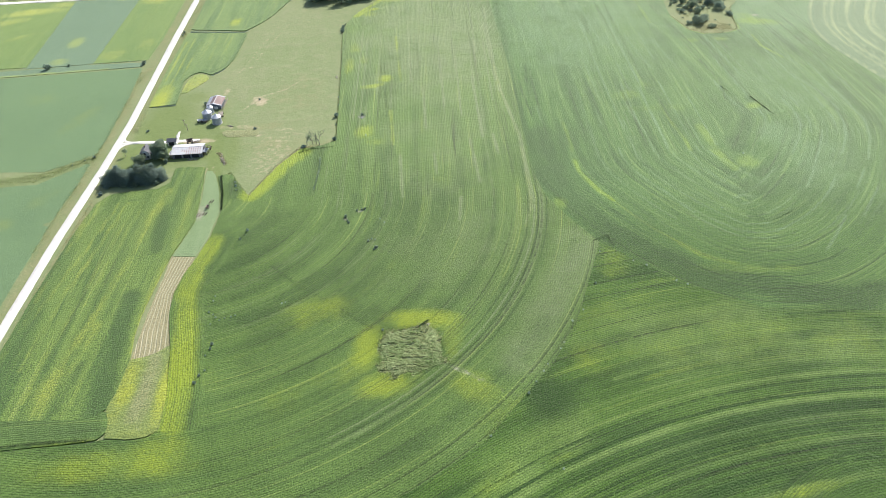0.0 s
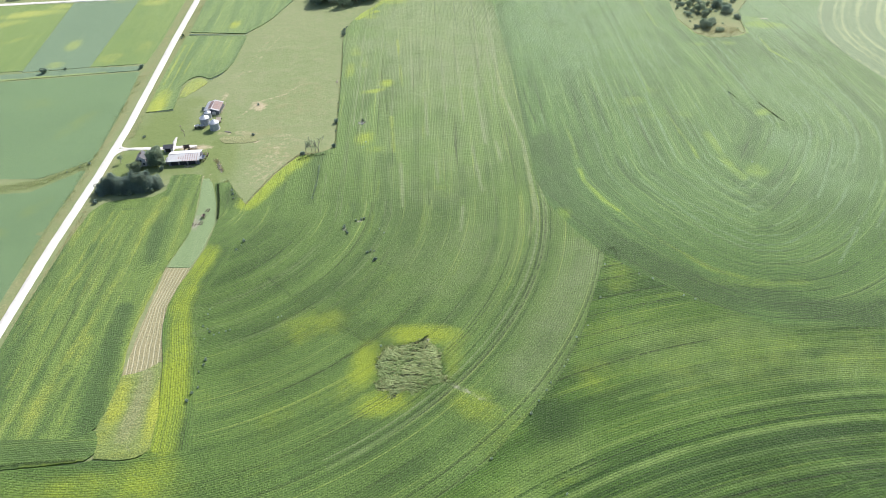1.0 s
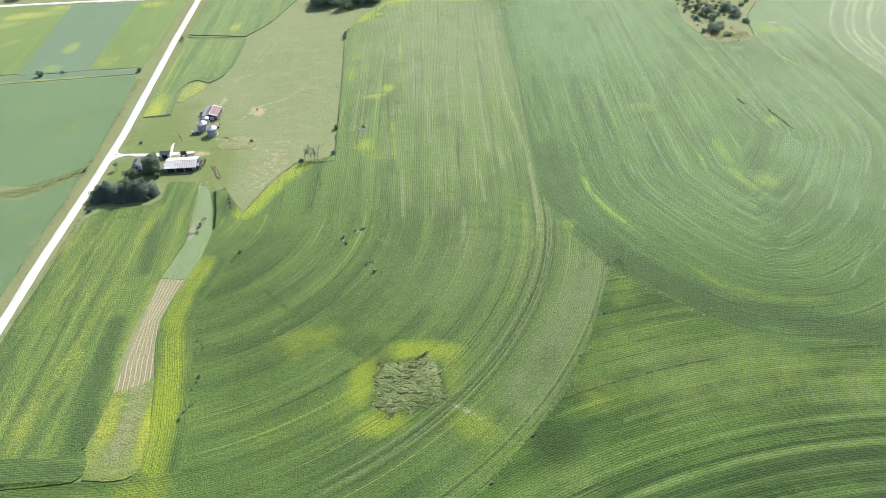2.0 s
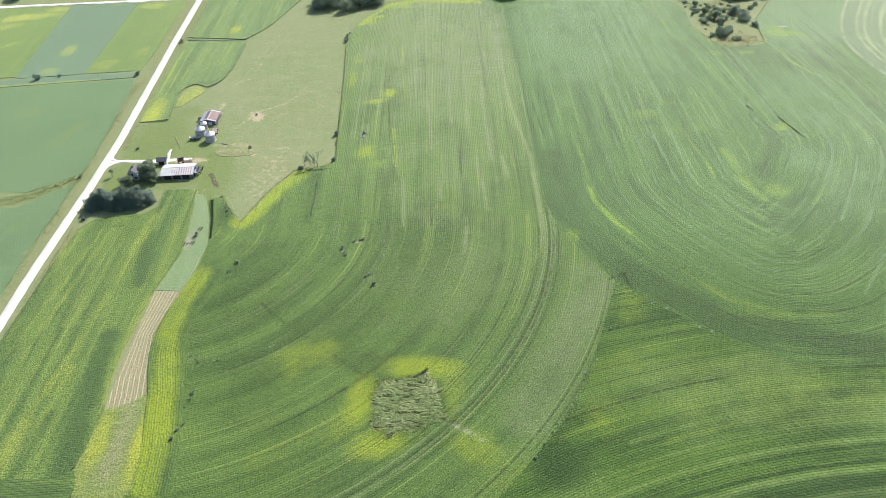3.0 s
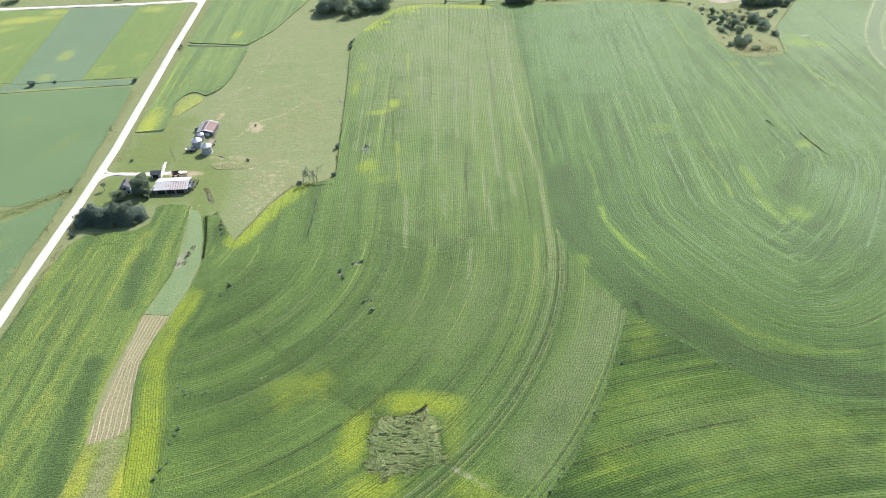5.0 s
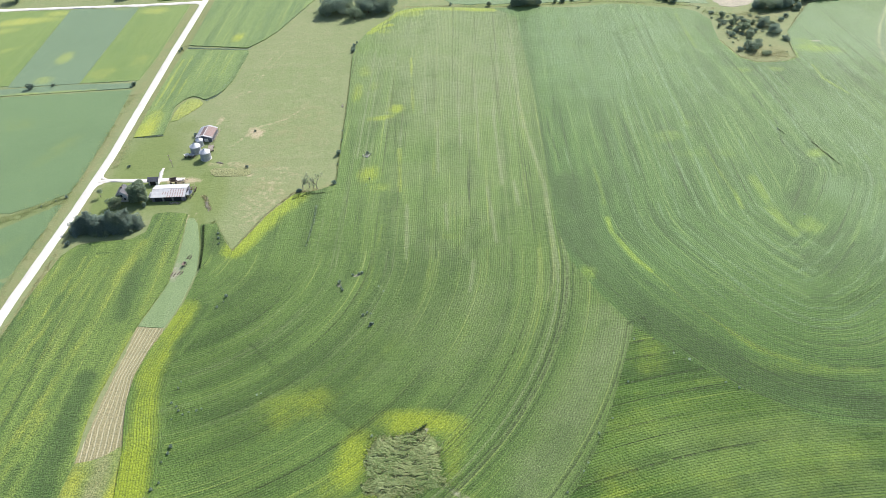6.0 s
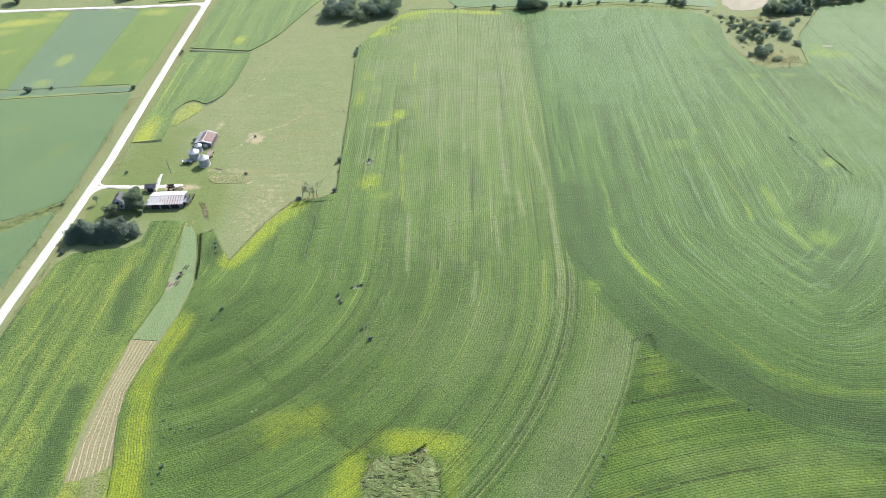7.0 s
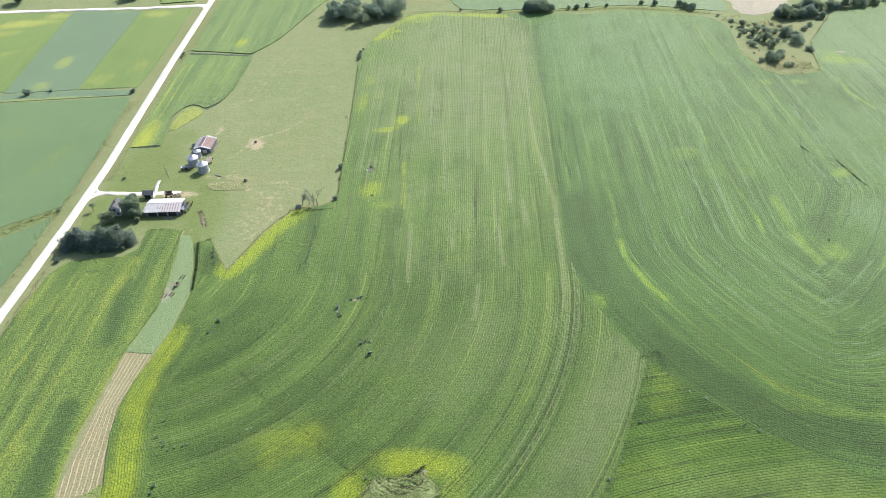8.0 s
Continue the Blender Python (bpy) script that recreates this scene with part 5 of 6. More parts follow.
spread_copies(scrub[2:], [(146.5, 433, 0.5), (149, 446.5, 0.6), (153.4, 438.6, 0.6), (156.4, 450, 0.5), (145.6, 448, 0.45), (160.6, 446.6, 0.55), (151.4, 453.6, 0.5), (142.4, 452, 0.4), (158.6, 437.6, 0.5), (163.6, 433.6, 0.4), (148.4, 426.4, 0.35), (170, 443.6, 0.5), (166.2, 451, 0.5), (154.8, 443.4, 0.6), (145, 421, 0.3), (148.6, 438, 0.6), (158.6, 424, 0.4), (163, 416, 0.22), (168.6, 409.4, 0.2), (158, 452, 0.5), (152, 430.2, 0.5), (161, 399.2, 0.2), (166, 446.6, 0.5), (172, 450.4, 0.4), (163, 453, 0.4), (172.9, 411.4, 0.16), (144.6, 425.6, 0.22)])
# bushes along the field edges
spread_copies([bush("hedge_bush", at(-46.5, 325.5), 2.2, 2.6, 340, "dark bush on the pasture fence line", "fence-line bushes"), bush("hedge_bush", at(-45.8, 303.5), 2.0, 2.2, 300, "dark bush on the pasture fence line", "fence-line bushes")],
              [(-50.6, 424.4, 0.9), (-50.2, 427.6, 0.8), (-50, 430.4, 0.6), (-49.4, 434.6, 0.4), (-47.2, 345, 0.35), (-46.8, 336.4, 0.45), (-46, 318, 0.3), (-86, 272.5, 0.5), (-84.5, 270, 0.5), (-84, 267, 0.4),
               (-153.5, 299, 0.6), (-157, 296.8, 0.35), (-161, 293.5, 0.3), (-208.5, 393.5, 1.4), (-198, 396, 0.6), (-156.5, 394, 0.9), (-156.8, 391.5, 0.6), (-143.8, 434, 0.7), (-143.5, 430, 0.5),
               (-34.5, 325.3, 0.5), (-32.5, 302, 0.35)])
for x, y, s in [(-268, 510, 1.0), (-200, 512, 0.9), (-196, 512.5, 0.8)]:
    copy_thing(wood[0], at(x, y, None, s))

# dark weed clumps standing in the crop
clump = bush("weed_clump", at(-78.5, 161, None, 0.9, 0.4), 1.2, 1.3, 150, "dark weed clump standing in the soybeans", "weeds in the crop", M_LEAF, 0.2)
for x, y, s in [(-77.6, 163.9, 0.8), (-76.2, 166, 0.6), (-76.2, 177.6, 0.9), (-76.4, 175.4, 0.7), (-77.4, 172.5, 0.5), (-80, 198.5, 0.6), (-79.8, 201, 0.4), (-80.4, 193, 0.6), (-78.6, 191.6, 0.5), (-77.6, 190, 0.6), (-76, 188.6, 0.5), (-74.4, 189.4, 0.5), (-72.2, 190, 0.6), (-71, 190.6, 0.5),
                (-78.8, 187, 0.4), (-74.5, 238, 1.0), (-76.5, 233, 0.7), (-75, 235.6, 0.4), (-36.8, 243.8, 1.1), (-35.5, 240, 0.8), (-36, 241.4, 0.6), (-32.7, 247.6, 0.7), (-30.6, 248.2, 0.7), (-29.4, 248.6, 0.8), (-24, 223.5, 1.1), (-24.8, 222.6, 0.7), (-27.3, 227.8, 0.8), (-26, 229, 0.6), (-24.8, 228.4, 0.5),
                (-21.4, 239, 0.5), (-23.2, 241.5, 0.5), (-34, 325, 1.0), (-33, 324.2, 0.6), (-31.8, 306, 0.6), (-55.7, 195.5, 0.5), (-54.6, 196, 0.4), (57.9, 215, 0.5), (53.1, 198, 0.6), (46.6, 185, 0.5), (42.1, 180, 0.6), (38, 170.5, 0.5), (36.5, 168, 0.4), (31.5, 161.7, 0.5), (29.8, 158.8, 0.6), (27, 155, 0.5),
                (24.2, 150.5, 0.7), (11.5, 135.5, 0.6), (68.8, 209, 0.5), (72.9, 206.4, 0.7), (81.2, 197.2, 0.6), (84.5, 195, 0.6), (30.5, 123.5, 0.6), (110, 238, 0.5), (118, 114, 0.6), (-20.5, 180, 0.7), (140.5, 336, 0.6), (131, 276, 0.5)]:
    copy_thing(clump, at(x, y, None, s * 1.15, 0.08 if inside(np.array([x]), np.array([y]), EDGE_C)[0] else 0.36))


def tufts(name, line, half, count, size, material, label, z=0.0, category="weeds"):
    """Clumps of tall grass scattered along a line."""
    lengths = [math.hypot(b[0] - a[0], b[1] - a[1]) for a, b in zip(line, line[1:])]
    pts = []
    for _ in range(count):
        k = random.choices(range(len(lengths)), lengths)[0]
        t = random.random()
        (x0, y0), (x1, y1) = line[k], line[k + 1]
        d = random.gauss(0, 0.5) * half
        nx, ny = (y1 - y0) / lengths[k], -(x1 - x0) / lengths[k]
        base = (x0 + (x1 - x0) * t + nx * d, y0 + (y1 - y0) * t + ny * d)
        for _ in range(4):
            pts.append((base[0] + random.gauss(0, 0.22), base[1] + random.gauss(0, 0.22), z + abs(random.gauss(0, 0.22)) * size * 2))
    v, f = cards(np.array(pts), size, 0.6, 1.8)
    ob = mesh_part(name, v.tolist(), f.tolist(), material, None, label)
    return tagged(ob, category=category, kind="stuff")


def weed_cover(name, outline, over, count, size, material, label, z):
    """Loose stems scattered over an outline and a little past its edge."""
    xs, ys = [p[0] for p in outline], [p[1] for p in outline]
    px, py = np.random.uniform(min(xs) - over, max(xs) + over, count * 2), np.random.uniform(min(ys) - over, max(ys) + over, count * 2)
    d = nearest(px, py, outline)[0]
    keep = (inside(px, py, outline) | (d < over * np.random.uniform(0, 1, len(d)) ** 1.3)) & (patchy(px, py, 2.2) + 0.3 * np.random.uniform(-1, 1, len(d)) > 0.3)
    px, py, d = px[keep][:count], py[keep][:count], d[keep][:count]
    v, f = cards(np.stack([px, py, z + 0.75 * np.clip(d / 2, 0, 1) * np.random.uniform(0, 1, len(px))], 1), size, 0.35, 0.9)
    ob = mesh_part(name, v.tolist(), f.tolist(), material, None, label)
    return tagged(ob, category="weeds", kind="stuff")


weed_cover("wet_patch_weeds", WET, 4.4, 2600, 0.2, M_BEAN_PLANT, "stray green soybeans at the rim of a drowned patch", 0.45)
weed_cover("wet_patch_weeds", WET, 3.0, 2600, 0.2, M_WEED, "flattened grey-green weeds in a drowned patch", 0.45)
weed_cover("wet_patch_weeds", WET, 2.0, 1200, 0.2, M_WILLOW, "flattened grey-green weeds in a drowned patch", 0.45)
weed_cover("wet_patch_weeds", WET, 1.2, 1500, 0.26, M_DRYWEED, "flattened tan weeds in a drowned patch", 0.5)
tufts("roadside_weeds", [(-155, 150), (-153.6, 230), (-151.8, 290), (-151, 330), (-152, 380), (-152.5, 490)], 2.4, 1300, 0.12, M_DRYWEED, "tall tan and green weeds along the road")
tufts("roadside_weeds", [(-146.4, 160), (-144.8, 230), (-142, 290)], 1.2, 400, 0.2, M_DRYWEED, "tan dry grass along the road verge")
tufts("roadside_weeds", [(-141.5, 318), (-141.8, 380), (-143.5, 490)], 2.0, 900, 0.16, M_WEED, "green and tan weeds along the road")
tufts("roadside_weeds", [(-155.5, 230), (-153.5, 290), (-153.5, 330), (-154.5, 385)], 1.8, 700, 0.18, M_WEED, "green weeds along the field edge")
tufts("waterway_grass", [(-300, 268), (-240, 275), (-172, 284.5), (-160, 294), (-154, 299)], 4.0, 2200, 0.2, M_WEED, "rough grass in a drainage way between crops")
tufts("fence_weeds", [(-50.2, 419), (-48.2, 381), (-46.3, 329), (-45.4, 303)], 0.4, 500, 0.16, M_WEED, "weedy fence line between pasture and crop")
tufts("fence_weeds", [(-79, 263), (-84, 270), (-90, 281)], 1.0, 220, 0.26, M_WEED, "weedy edge of the pasture")
tufts("fence_weeds", [(-78.5, 262), (-69.5, 285), (-61.5, 298), (-52.5, 300)], 0.6, 200, 0.2, M_DRYWEED, "dry grass along the crop edge")
tufts("hollow_grass", [(139.5, 424), (144.3, 405), (150, 399), (157, 398.2), (165, 399), (171, 403), (173, 419), (176, 432), (199, 468)], 0.4, 420, 0.16, M_DRYWEED, "pale grass edge of the hollow", 0.2)
tufts("hollow_grass", [(148, 409), (156, 405), (168, 408)], 7, 700, 0.16, M_DRYWEED, "rough tan grass in the hollow")
tufts("hollow_grass", [(146, 425), (160, 440), (170, 450)], 9, 1000, 0.16, M_DRYWEED, "rough tan grass in the hollow")
tufts("hollow_grass", [(140, 462), (150, 454), (172, 458), (188, 464)], 4, 600, 0.18, M_WEED, "rough green grass in the hollow")
tufts("hedgerow_weeds", [(-26, 481), (5, 480), (24, 477), (60, 478), (90, 480), (128, 472), (150, 464)], 1.2, 450, 0.26, M_DRYWEED, "weedy grass along the hedgerow")
tufts("field_edge_weeds", [(-140.5, 435), (-108, 430.5)], 0.5, 350, 0.26, M_LEAF, "dark tall weeds between two strips")
tufts("field_edge_weeds", [(-108, 431), (-96, 452), (-83, 489)], 0.5, 250, 0.24, M_LEAF, "dark field edge along the pasture")
tufts("field_edge_weeds", [(-224, 396.3), (-186, 398), (-157, 399)], 0.4, 250, 0.2, M_LEAF, "dark weeds between two strips")
tufts("field_edge_weeds", [(-128, 345), (-139, 344)], 0.5, 120, 0.3, M_LEAF, "dark crop edge")
tufts("field_edge_weeds", [(-109, 400), (-111.5, 382), (-116, 376)], 0.7, 240, 0.3, M_LEAF, "dark crop edge")
tufts("dry_weeds", [(-92.5, 288), (-95, 293), (-97.5, 298)], 0.8, 200, 0.24, M_DRYWEED, "pale dry weeds round a brush pile")
tufts("strip_weeds", [(-93.6, 173), (-93, 160), (-94, 146)], 2.6, 520, 0.16, M_DRYWEED, "rough weeds at the end of the strip", 0.4)
# Dark leaf tufts stand in for the shade in crop gaps and seams.
tufts("crop_gap_weeds", [(-20, 178.5), (-25, 182), (-35, 191.3), (-52, 206.2), (-63, 217.4)], 0.21, 121, 0.12, M_GAP_SHADE, "dark leaf tufts standing in for shade along a field seam", 0.52)
tufts("crop_gap_weeds", [(57, 221.5), (62.8, 224.3), (63.5, 217.8), (62, 216)], 0.21, 57, 0.15, M_GAP_SHADE, "dark leaf tufts standing in for a shaded gap at a field corner", 0.52)
tufts("crop_gap_weeds", [(59, 221), (74, 205), (87, 194), (106, 182), (145, 178)], 0.35, 110, 0.12, M_GAP_SHADE, "dark leaf tufts standing in for shade along a field seam", 0.52)
tufts("crop_gap_weeds", [(52, 203), (44, 181), (34, 163), (24, 151), (10, 134)], 0.42, 132, 0.12, M_GAP_SHADE, "dark leaf tufts standing in for shade along a field seam", 0.52)
tufts("crop_gap_weeds", [(43, 300), (43, 275), (46, 255), (56, 232)], 0.56, 66, 0.12, M_GAP_SHADE, "dark leaf tufts standing in for shade along a field seam", 0.52)
tufts("crop_gap_weeds", [(151, 326), (153, 318), (155.9, 308)], 0.28, 121, 0.14, M_GAP_SHADE, "dark leaf tufts standing in for a shaded slit in the crop", 0.2)
tufts("crop_gap_weeds", [(140.4, 336.5), (142, 331)], 0.21, 44, 0.12, M_GAP_SHADE, "dark leaf tufts standing in for a shaded slit in the crop", 0.52)
tufts("crop_gap_weeds", [(117.3, 227), (127.4, 228.8), (141.2, 237.2)], 0.17, 79, 0.12, M_GAP_SHADE, "dark leaf tufts standing in for shade along a row", 0.52)
tufts("crop_gap_weeds", [(-22.9, 330), (-24, 352.5)], 0.17, 57, 0.14, M_GAP_SHADE, "dark leaf tufts standing in for shade along a row", 0.52)
tufts("crop_gap_weeds", [(-24.6, 368), (-25.2, 382)], 0.17, 35, 0.12, M_GAP_SHADE, "dark leaf tufts standing in for shade along a row", 0.52)
tufts("crop_gap_weeds", [(46, 452), (38, 456), (48, 462)], 0.35, 35, 0.16, M_GAP_SHADE, "dark leaf tufts standing in for shaded marks in the crop", 0.52)
tufts("crop_gap_weeds", [(-9.5, 180.5), (-7, 182), (-5.6, 184)], 0.24, 154, 0.16, M_GAP_SHADE, "dark leaf tufts standing in for the shaded edge of the drowned patch", 0.5)
tufts("crop_gap_weeds", [(-144, 139), (-118, 141), (-105, 141)], 0.24, 352, 0.14, M_GAP_SHADE, "dark leaf tufts standing in for shade at the headland's edge", 0.8)
tufts("crop_gap_weeds", [(-92.5, 278), (-89.6, 266), (-87.6, 253)], 0.21, 352, 0.16, M_GAP_SHADE, "dark leaf tufts standing in for the shaded edge of standing crop", 0.5)

tufts("drag_line_weeds", [(-50.9, 289), (-50.6, 278), (-51.4, 264)], 0.08, 200, 0.13, M_WILLOW, "thin pale line of bent plants across the rows", 0.56)
tufts("crop_gap_weeds", [(-61, 293.5), (-56, 296.4), (-46, 297.6)], 0.14, 132, 0.10, M_GAP_SHADE, "dark leaf tufts standing in for shade along a row", 0.52)

# ---- farm buildings ----
M_WHITE_ROOF = plain("white_roof_metal", (0.310, 0.317, 0.330), (0.400, 0.407, 0.415), 0.6, 0.5, 0.0, spec=0.5, chance=0.25)


def rusty_sheet(name, rust, clean, share):
    s = Shader(name, 0.55, 0.4)
    p = s.obj()
    gen = s.nt.nodes.new("ShaderNodeTexCoord").outputs["Generated"]
    n = s.nt.nodes.new("ShaderNodeSeparateXYZ")
    s.nt.links.new(gen, n.inputs[0])
    edge = s.math("ADD", s.math("ADD", n.outputs[0], s.math("MULTIPLY", n.outputs[1], -0.35)), s.math("MULTIPLY", s.noise(p, 1.4, 4.0), 0.35))
    fac = s.ramp(edge, share, share + 0.12)
    worn = s.mix(s.noise(p, 3.0, 4.0), rust, tuple(c * 1.5 for c in rust))
    return s.base(s.mix(fac, s.mix(s.noise(p, 0.8, 3.0), clean, tuple(c * 0.85 for c in clean)), worn))


M_RUST_ROOF = rusty_sheet("rust_streaked_roof", (0.177, 0.120, 0.106), (0.368, 0.368, 0.375), 0.62)
M_RED_ROOF = rusty_sheet("rusty_red_roof", (0.170, 0.113, 0.099), (0.233, 0.184, 0.170), 0.2)
M_GALV = plain("galvanised_steel", (0.240, 0.262, 0.297), (0.325, 0.346, 0.382), 0.8, 0.45, 0.3, spec=0.5)
M_GALV_ROOF = plain("pale_steel", (0.297, 0.311, 0.339), (0.389, 0.403, 0.424), 0.8, 0.5, 0.2, spec=0.5)
M_SIDING = plain("grey_metal_siding", (0.078, 0.085, 0.110), (0.120, 0.127, 0.156), 0.7, 0.35)
M_WHITE = plain("white_paint", (0.481, 0.481, 0.467), (0.566, 0.566, 0.551), 1.2, 0.35)
# Near-black: puts the shade inside an opening into the colour.
M_DARK = plain("dark_opening", (0.014, 0.014, 0.016), (0.028, 0.028, 0.030), 1.0, 0.8)
M_SHINGLE = plain("dark_shingles", (0.066, 0.070, 0.080), (0.110, 0.112, 0.122), 1.5, 0.9, bump=0.02)
M_BROWN = plain("weathered_brown_boards", (0.099, 0.071, 0.057), (0.156, 0.120, 0.099), 1.5, 0.85)
M_GLASS = plain("window_glass", (0.021, 0.028, 0.035), (0.035, 0.042, 0.049), 1.0, 0.1, spec=0.6)
M_RUBBER = plain("tyre_rubber", (0.014, 0.014, 0.014), (0.028, 0.028, 0.028), 4.0, 0.9)
M_RED = plain("faded_red_paint", (0.13, 0.10, 0.085), (0.19, 0.15, 0.125), 2.0, 0.7)
M_RUSTY = plain("rusty_iron", (0.070, 0.054, 0.046), (0.125, 0.095, 0.080), 3.0, 0.8)
M_WOOD = plain("weathered_wood", (0.170, 0.148, 0.120), (0.269, 0.240, 0.205), 2.0, 0.9)


def gable_shell(bm, x0, x1, y0, y1, wall, ridge, along="x"):
    """Walls with two gable ends."""
    if along == "x":
        ends = [[(x, y0, 0), (x, y1, 0), (x, y1, wall), (x, (y0 + y1) / 2, ridge), (x, y0, wall)] for x in (x0, x1)]
    else:
        ends = [[(x0, y, 0), (x1, y, 0), (x1, y, wall), ((x0 + x1) / 2, y, ridge), (x0, y, wall)] for y in (y0, y1)]
    a, b = [[bm.verts.new(p) for p in e] for e in ends]
    bm.faces.new(a)
    bm.faces.new(b[::-1])
    for k in range(5):
        bm.faces.new((a[k], a[(k + 1) % 5], b[(k + 1) % 5], b[k]))
    bmesh.ops.recalc_face_normals(bm, faces=bm.faces)
    return bm


def sheet_mesh(width, length, ribs=4):
    """A ribbed roofing sheet, width along x, length along y."""
    bm = bmesh.new()
    cols = []
    for k in range(ribs * 4 + 1):
        x = width * k / (ribs * 4)
        z = 0.03 if k % 4 in (1, 2) else 0.0
        cols.append([bm.verts.new((x, y, z + dz)) for y, dz in ((0, 0), (length, 0))])
    for a, b in zip(cols, cols[1:]):
        bm.faces.new((a[0], b[0], b[1], a[1]))
    low = [[bm.verts.new((v.co.x, v.co.y, -0.03)) for v in c] for c in (cols[0], cols[-1])]
    bm.faces.new((low[0][0], low[0][1], low[1][1], low[1][0]))
    for y in (0, 1):
        bm.faces.new([c[y] for c in cols] + [low[1][y], low[0][y]])
    for c, l in ((cols[0], low[0]), (cols[-1], low[1])):
        bm.faces.new((c[0], c[1], l[1], l[0]))
    bmesh.ops.recalc_face_normals(bm, faces=bm.faces)
    return bm


def roof_sheets(parent, x0, x1, eave_y, eave_z, ridge_y, ridge_z, count, courses, choose, turn=None):
    """A slope of ribbed sheets from the eave to the ridge; turn swaps x and y about a building's axis."""
    run = math.hypot(ridge_y - eave_y, ridge_z - eave_z)
    tilt = math.atan2(ridge_z - eave_z, abs(ridge_y - eave_y))
    w, l = (x1 - x0) / count, run / courses
    meshes = {}
    for i in range(count):
        for j in range(courses):
            mat = choose(i, j)
            if mat.name not in meshes:
                bm = sheet_mesh(w, l + 0.06)
                me = bpy.data.meshes.new("roof_sheet")
                bm.to_mesh(me)
                bm.free()
                me.materials.append(mat)
                meshes[mat.name] = me
            ob = new("roof_sheet", meshes[mat.name])
            ob.parent = parent
            up = 1 if ridge_y > eave_y else -1
            base = Matrix.Translation((x0 + w * i if up > 0 else x0 + w * (i + 1), eave_y + up * math.cos(tilt) * l * j, eave_z + math.sin(tilt) * l * j + 0.03 + 0.012 * j + 0.006 * random.random()))
            m = base @ Matrix.Rotation(0 if up > 0 else math.pi, 4, "Z") @ Matrix.Rotation(tilt, 4, "X")
            ob.matrix_basis = (turn @ m) if turn else m


def machine_shed():
    ob = thing("machine_shed", pose(-117.3, 294.6, 0, 0, 0, 1.5), "long low machine shed with white rust-streaked metal roof", "shed")
    L, D, W, R = 13.2, 8.2, 2.2, 3.2
    part("walls", gable_shell(bmesh.new(), 0, L, 0, D, W, R), M_SIDING, ob, "grey metal walls")
    sheets = new("roof")
    sheets.parent = ob
    roof_sheets(sheets, -0.3, L + 0.3, -0.35, W - 0.06, D / 2, R + 0.04, 14, 3, lambda i, j: M_RUST_ROOF if 3 < i < 13 and (j < 2 or i > 6) and not (j == 0 and i < 6) else M_WHITE_ROOF)
    roof_sheets(sheets, -0.3, L + 0.3, D + 0.35, W - 0.06, D / 2, R + 0.04, 14, 2, lambda i, j: M_WHITE_ROOF)
    bm = bmesh.new()
    box(bm, -0.3, L + 0.3, D / 2 - 0.18, D / 2 + 0.18, R + 0.08, R + 0.16, 0.02)
    part("ridge_cap", bm, M_WHITE_ROOF, ob)
    for x in (1.2, 5.0, 8.8):
        bm = bmesh.new()
        box(bm, x, x + 2.9, -0.06, -0.004, 0.05, 1.9)
        part("sliding_door", bm, M_DARK, ob, "dark sliding door")
    for x in (0.2, 4.4, 8.2, 12.2):
        bm = bmesh.new()
        box(bm, x, x + 0.25, -0.12, -0.004, 0, W - 0.1, 0.02)
        part("post", bm, M_WOOD, ob)
    bm = bmesh.new()
    box(bm, -1.3, -0.02, 1.0, 4.4, 0, 1.5)
    part("lean_to", bm, M_WOOD, ob, "small pale lean-to at the end wall")
    bm = bmesh.new()
    box(bm, -1.6, -0.02, 0.8, 4.6, 1.52, 1.62, 0.02)
    part("lean_to_roof", bm, M_WHITE_ROOF, ob)
    bm = bmesh.new()
    box(bm, L + 0.02, L + 0.08, 2.6, 5.8, 0.05, 2.0)
    part("end_door", bm, M_DARK, ob)


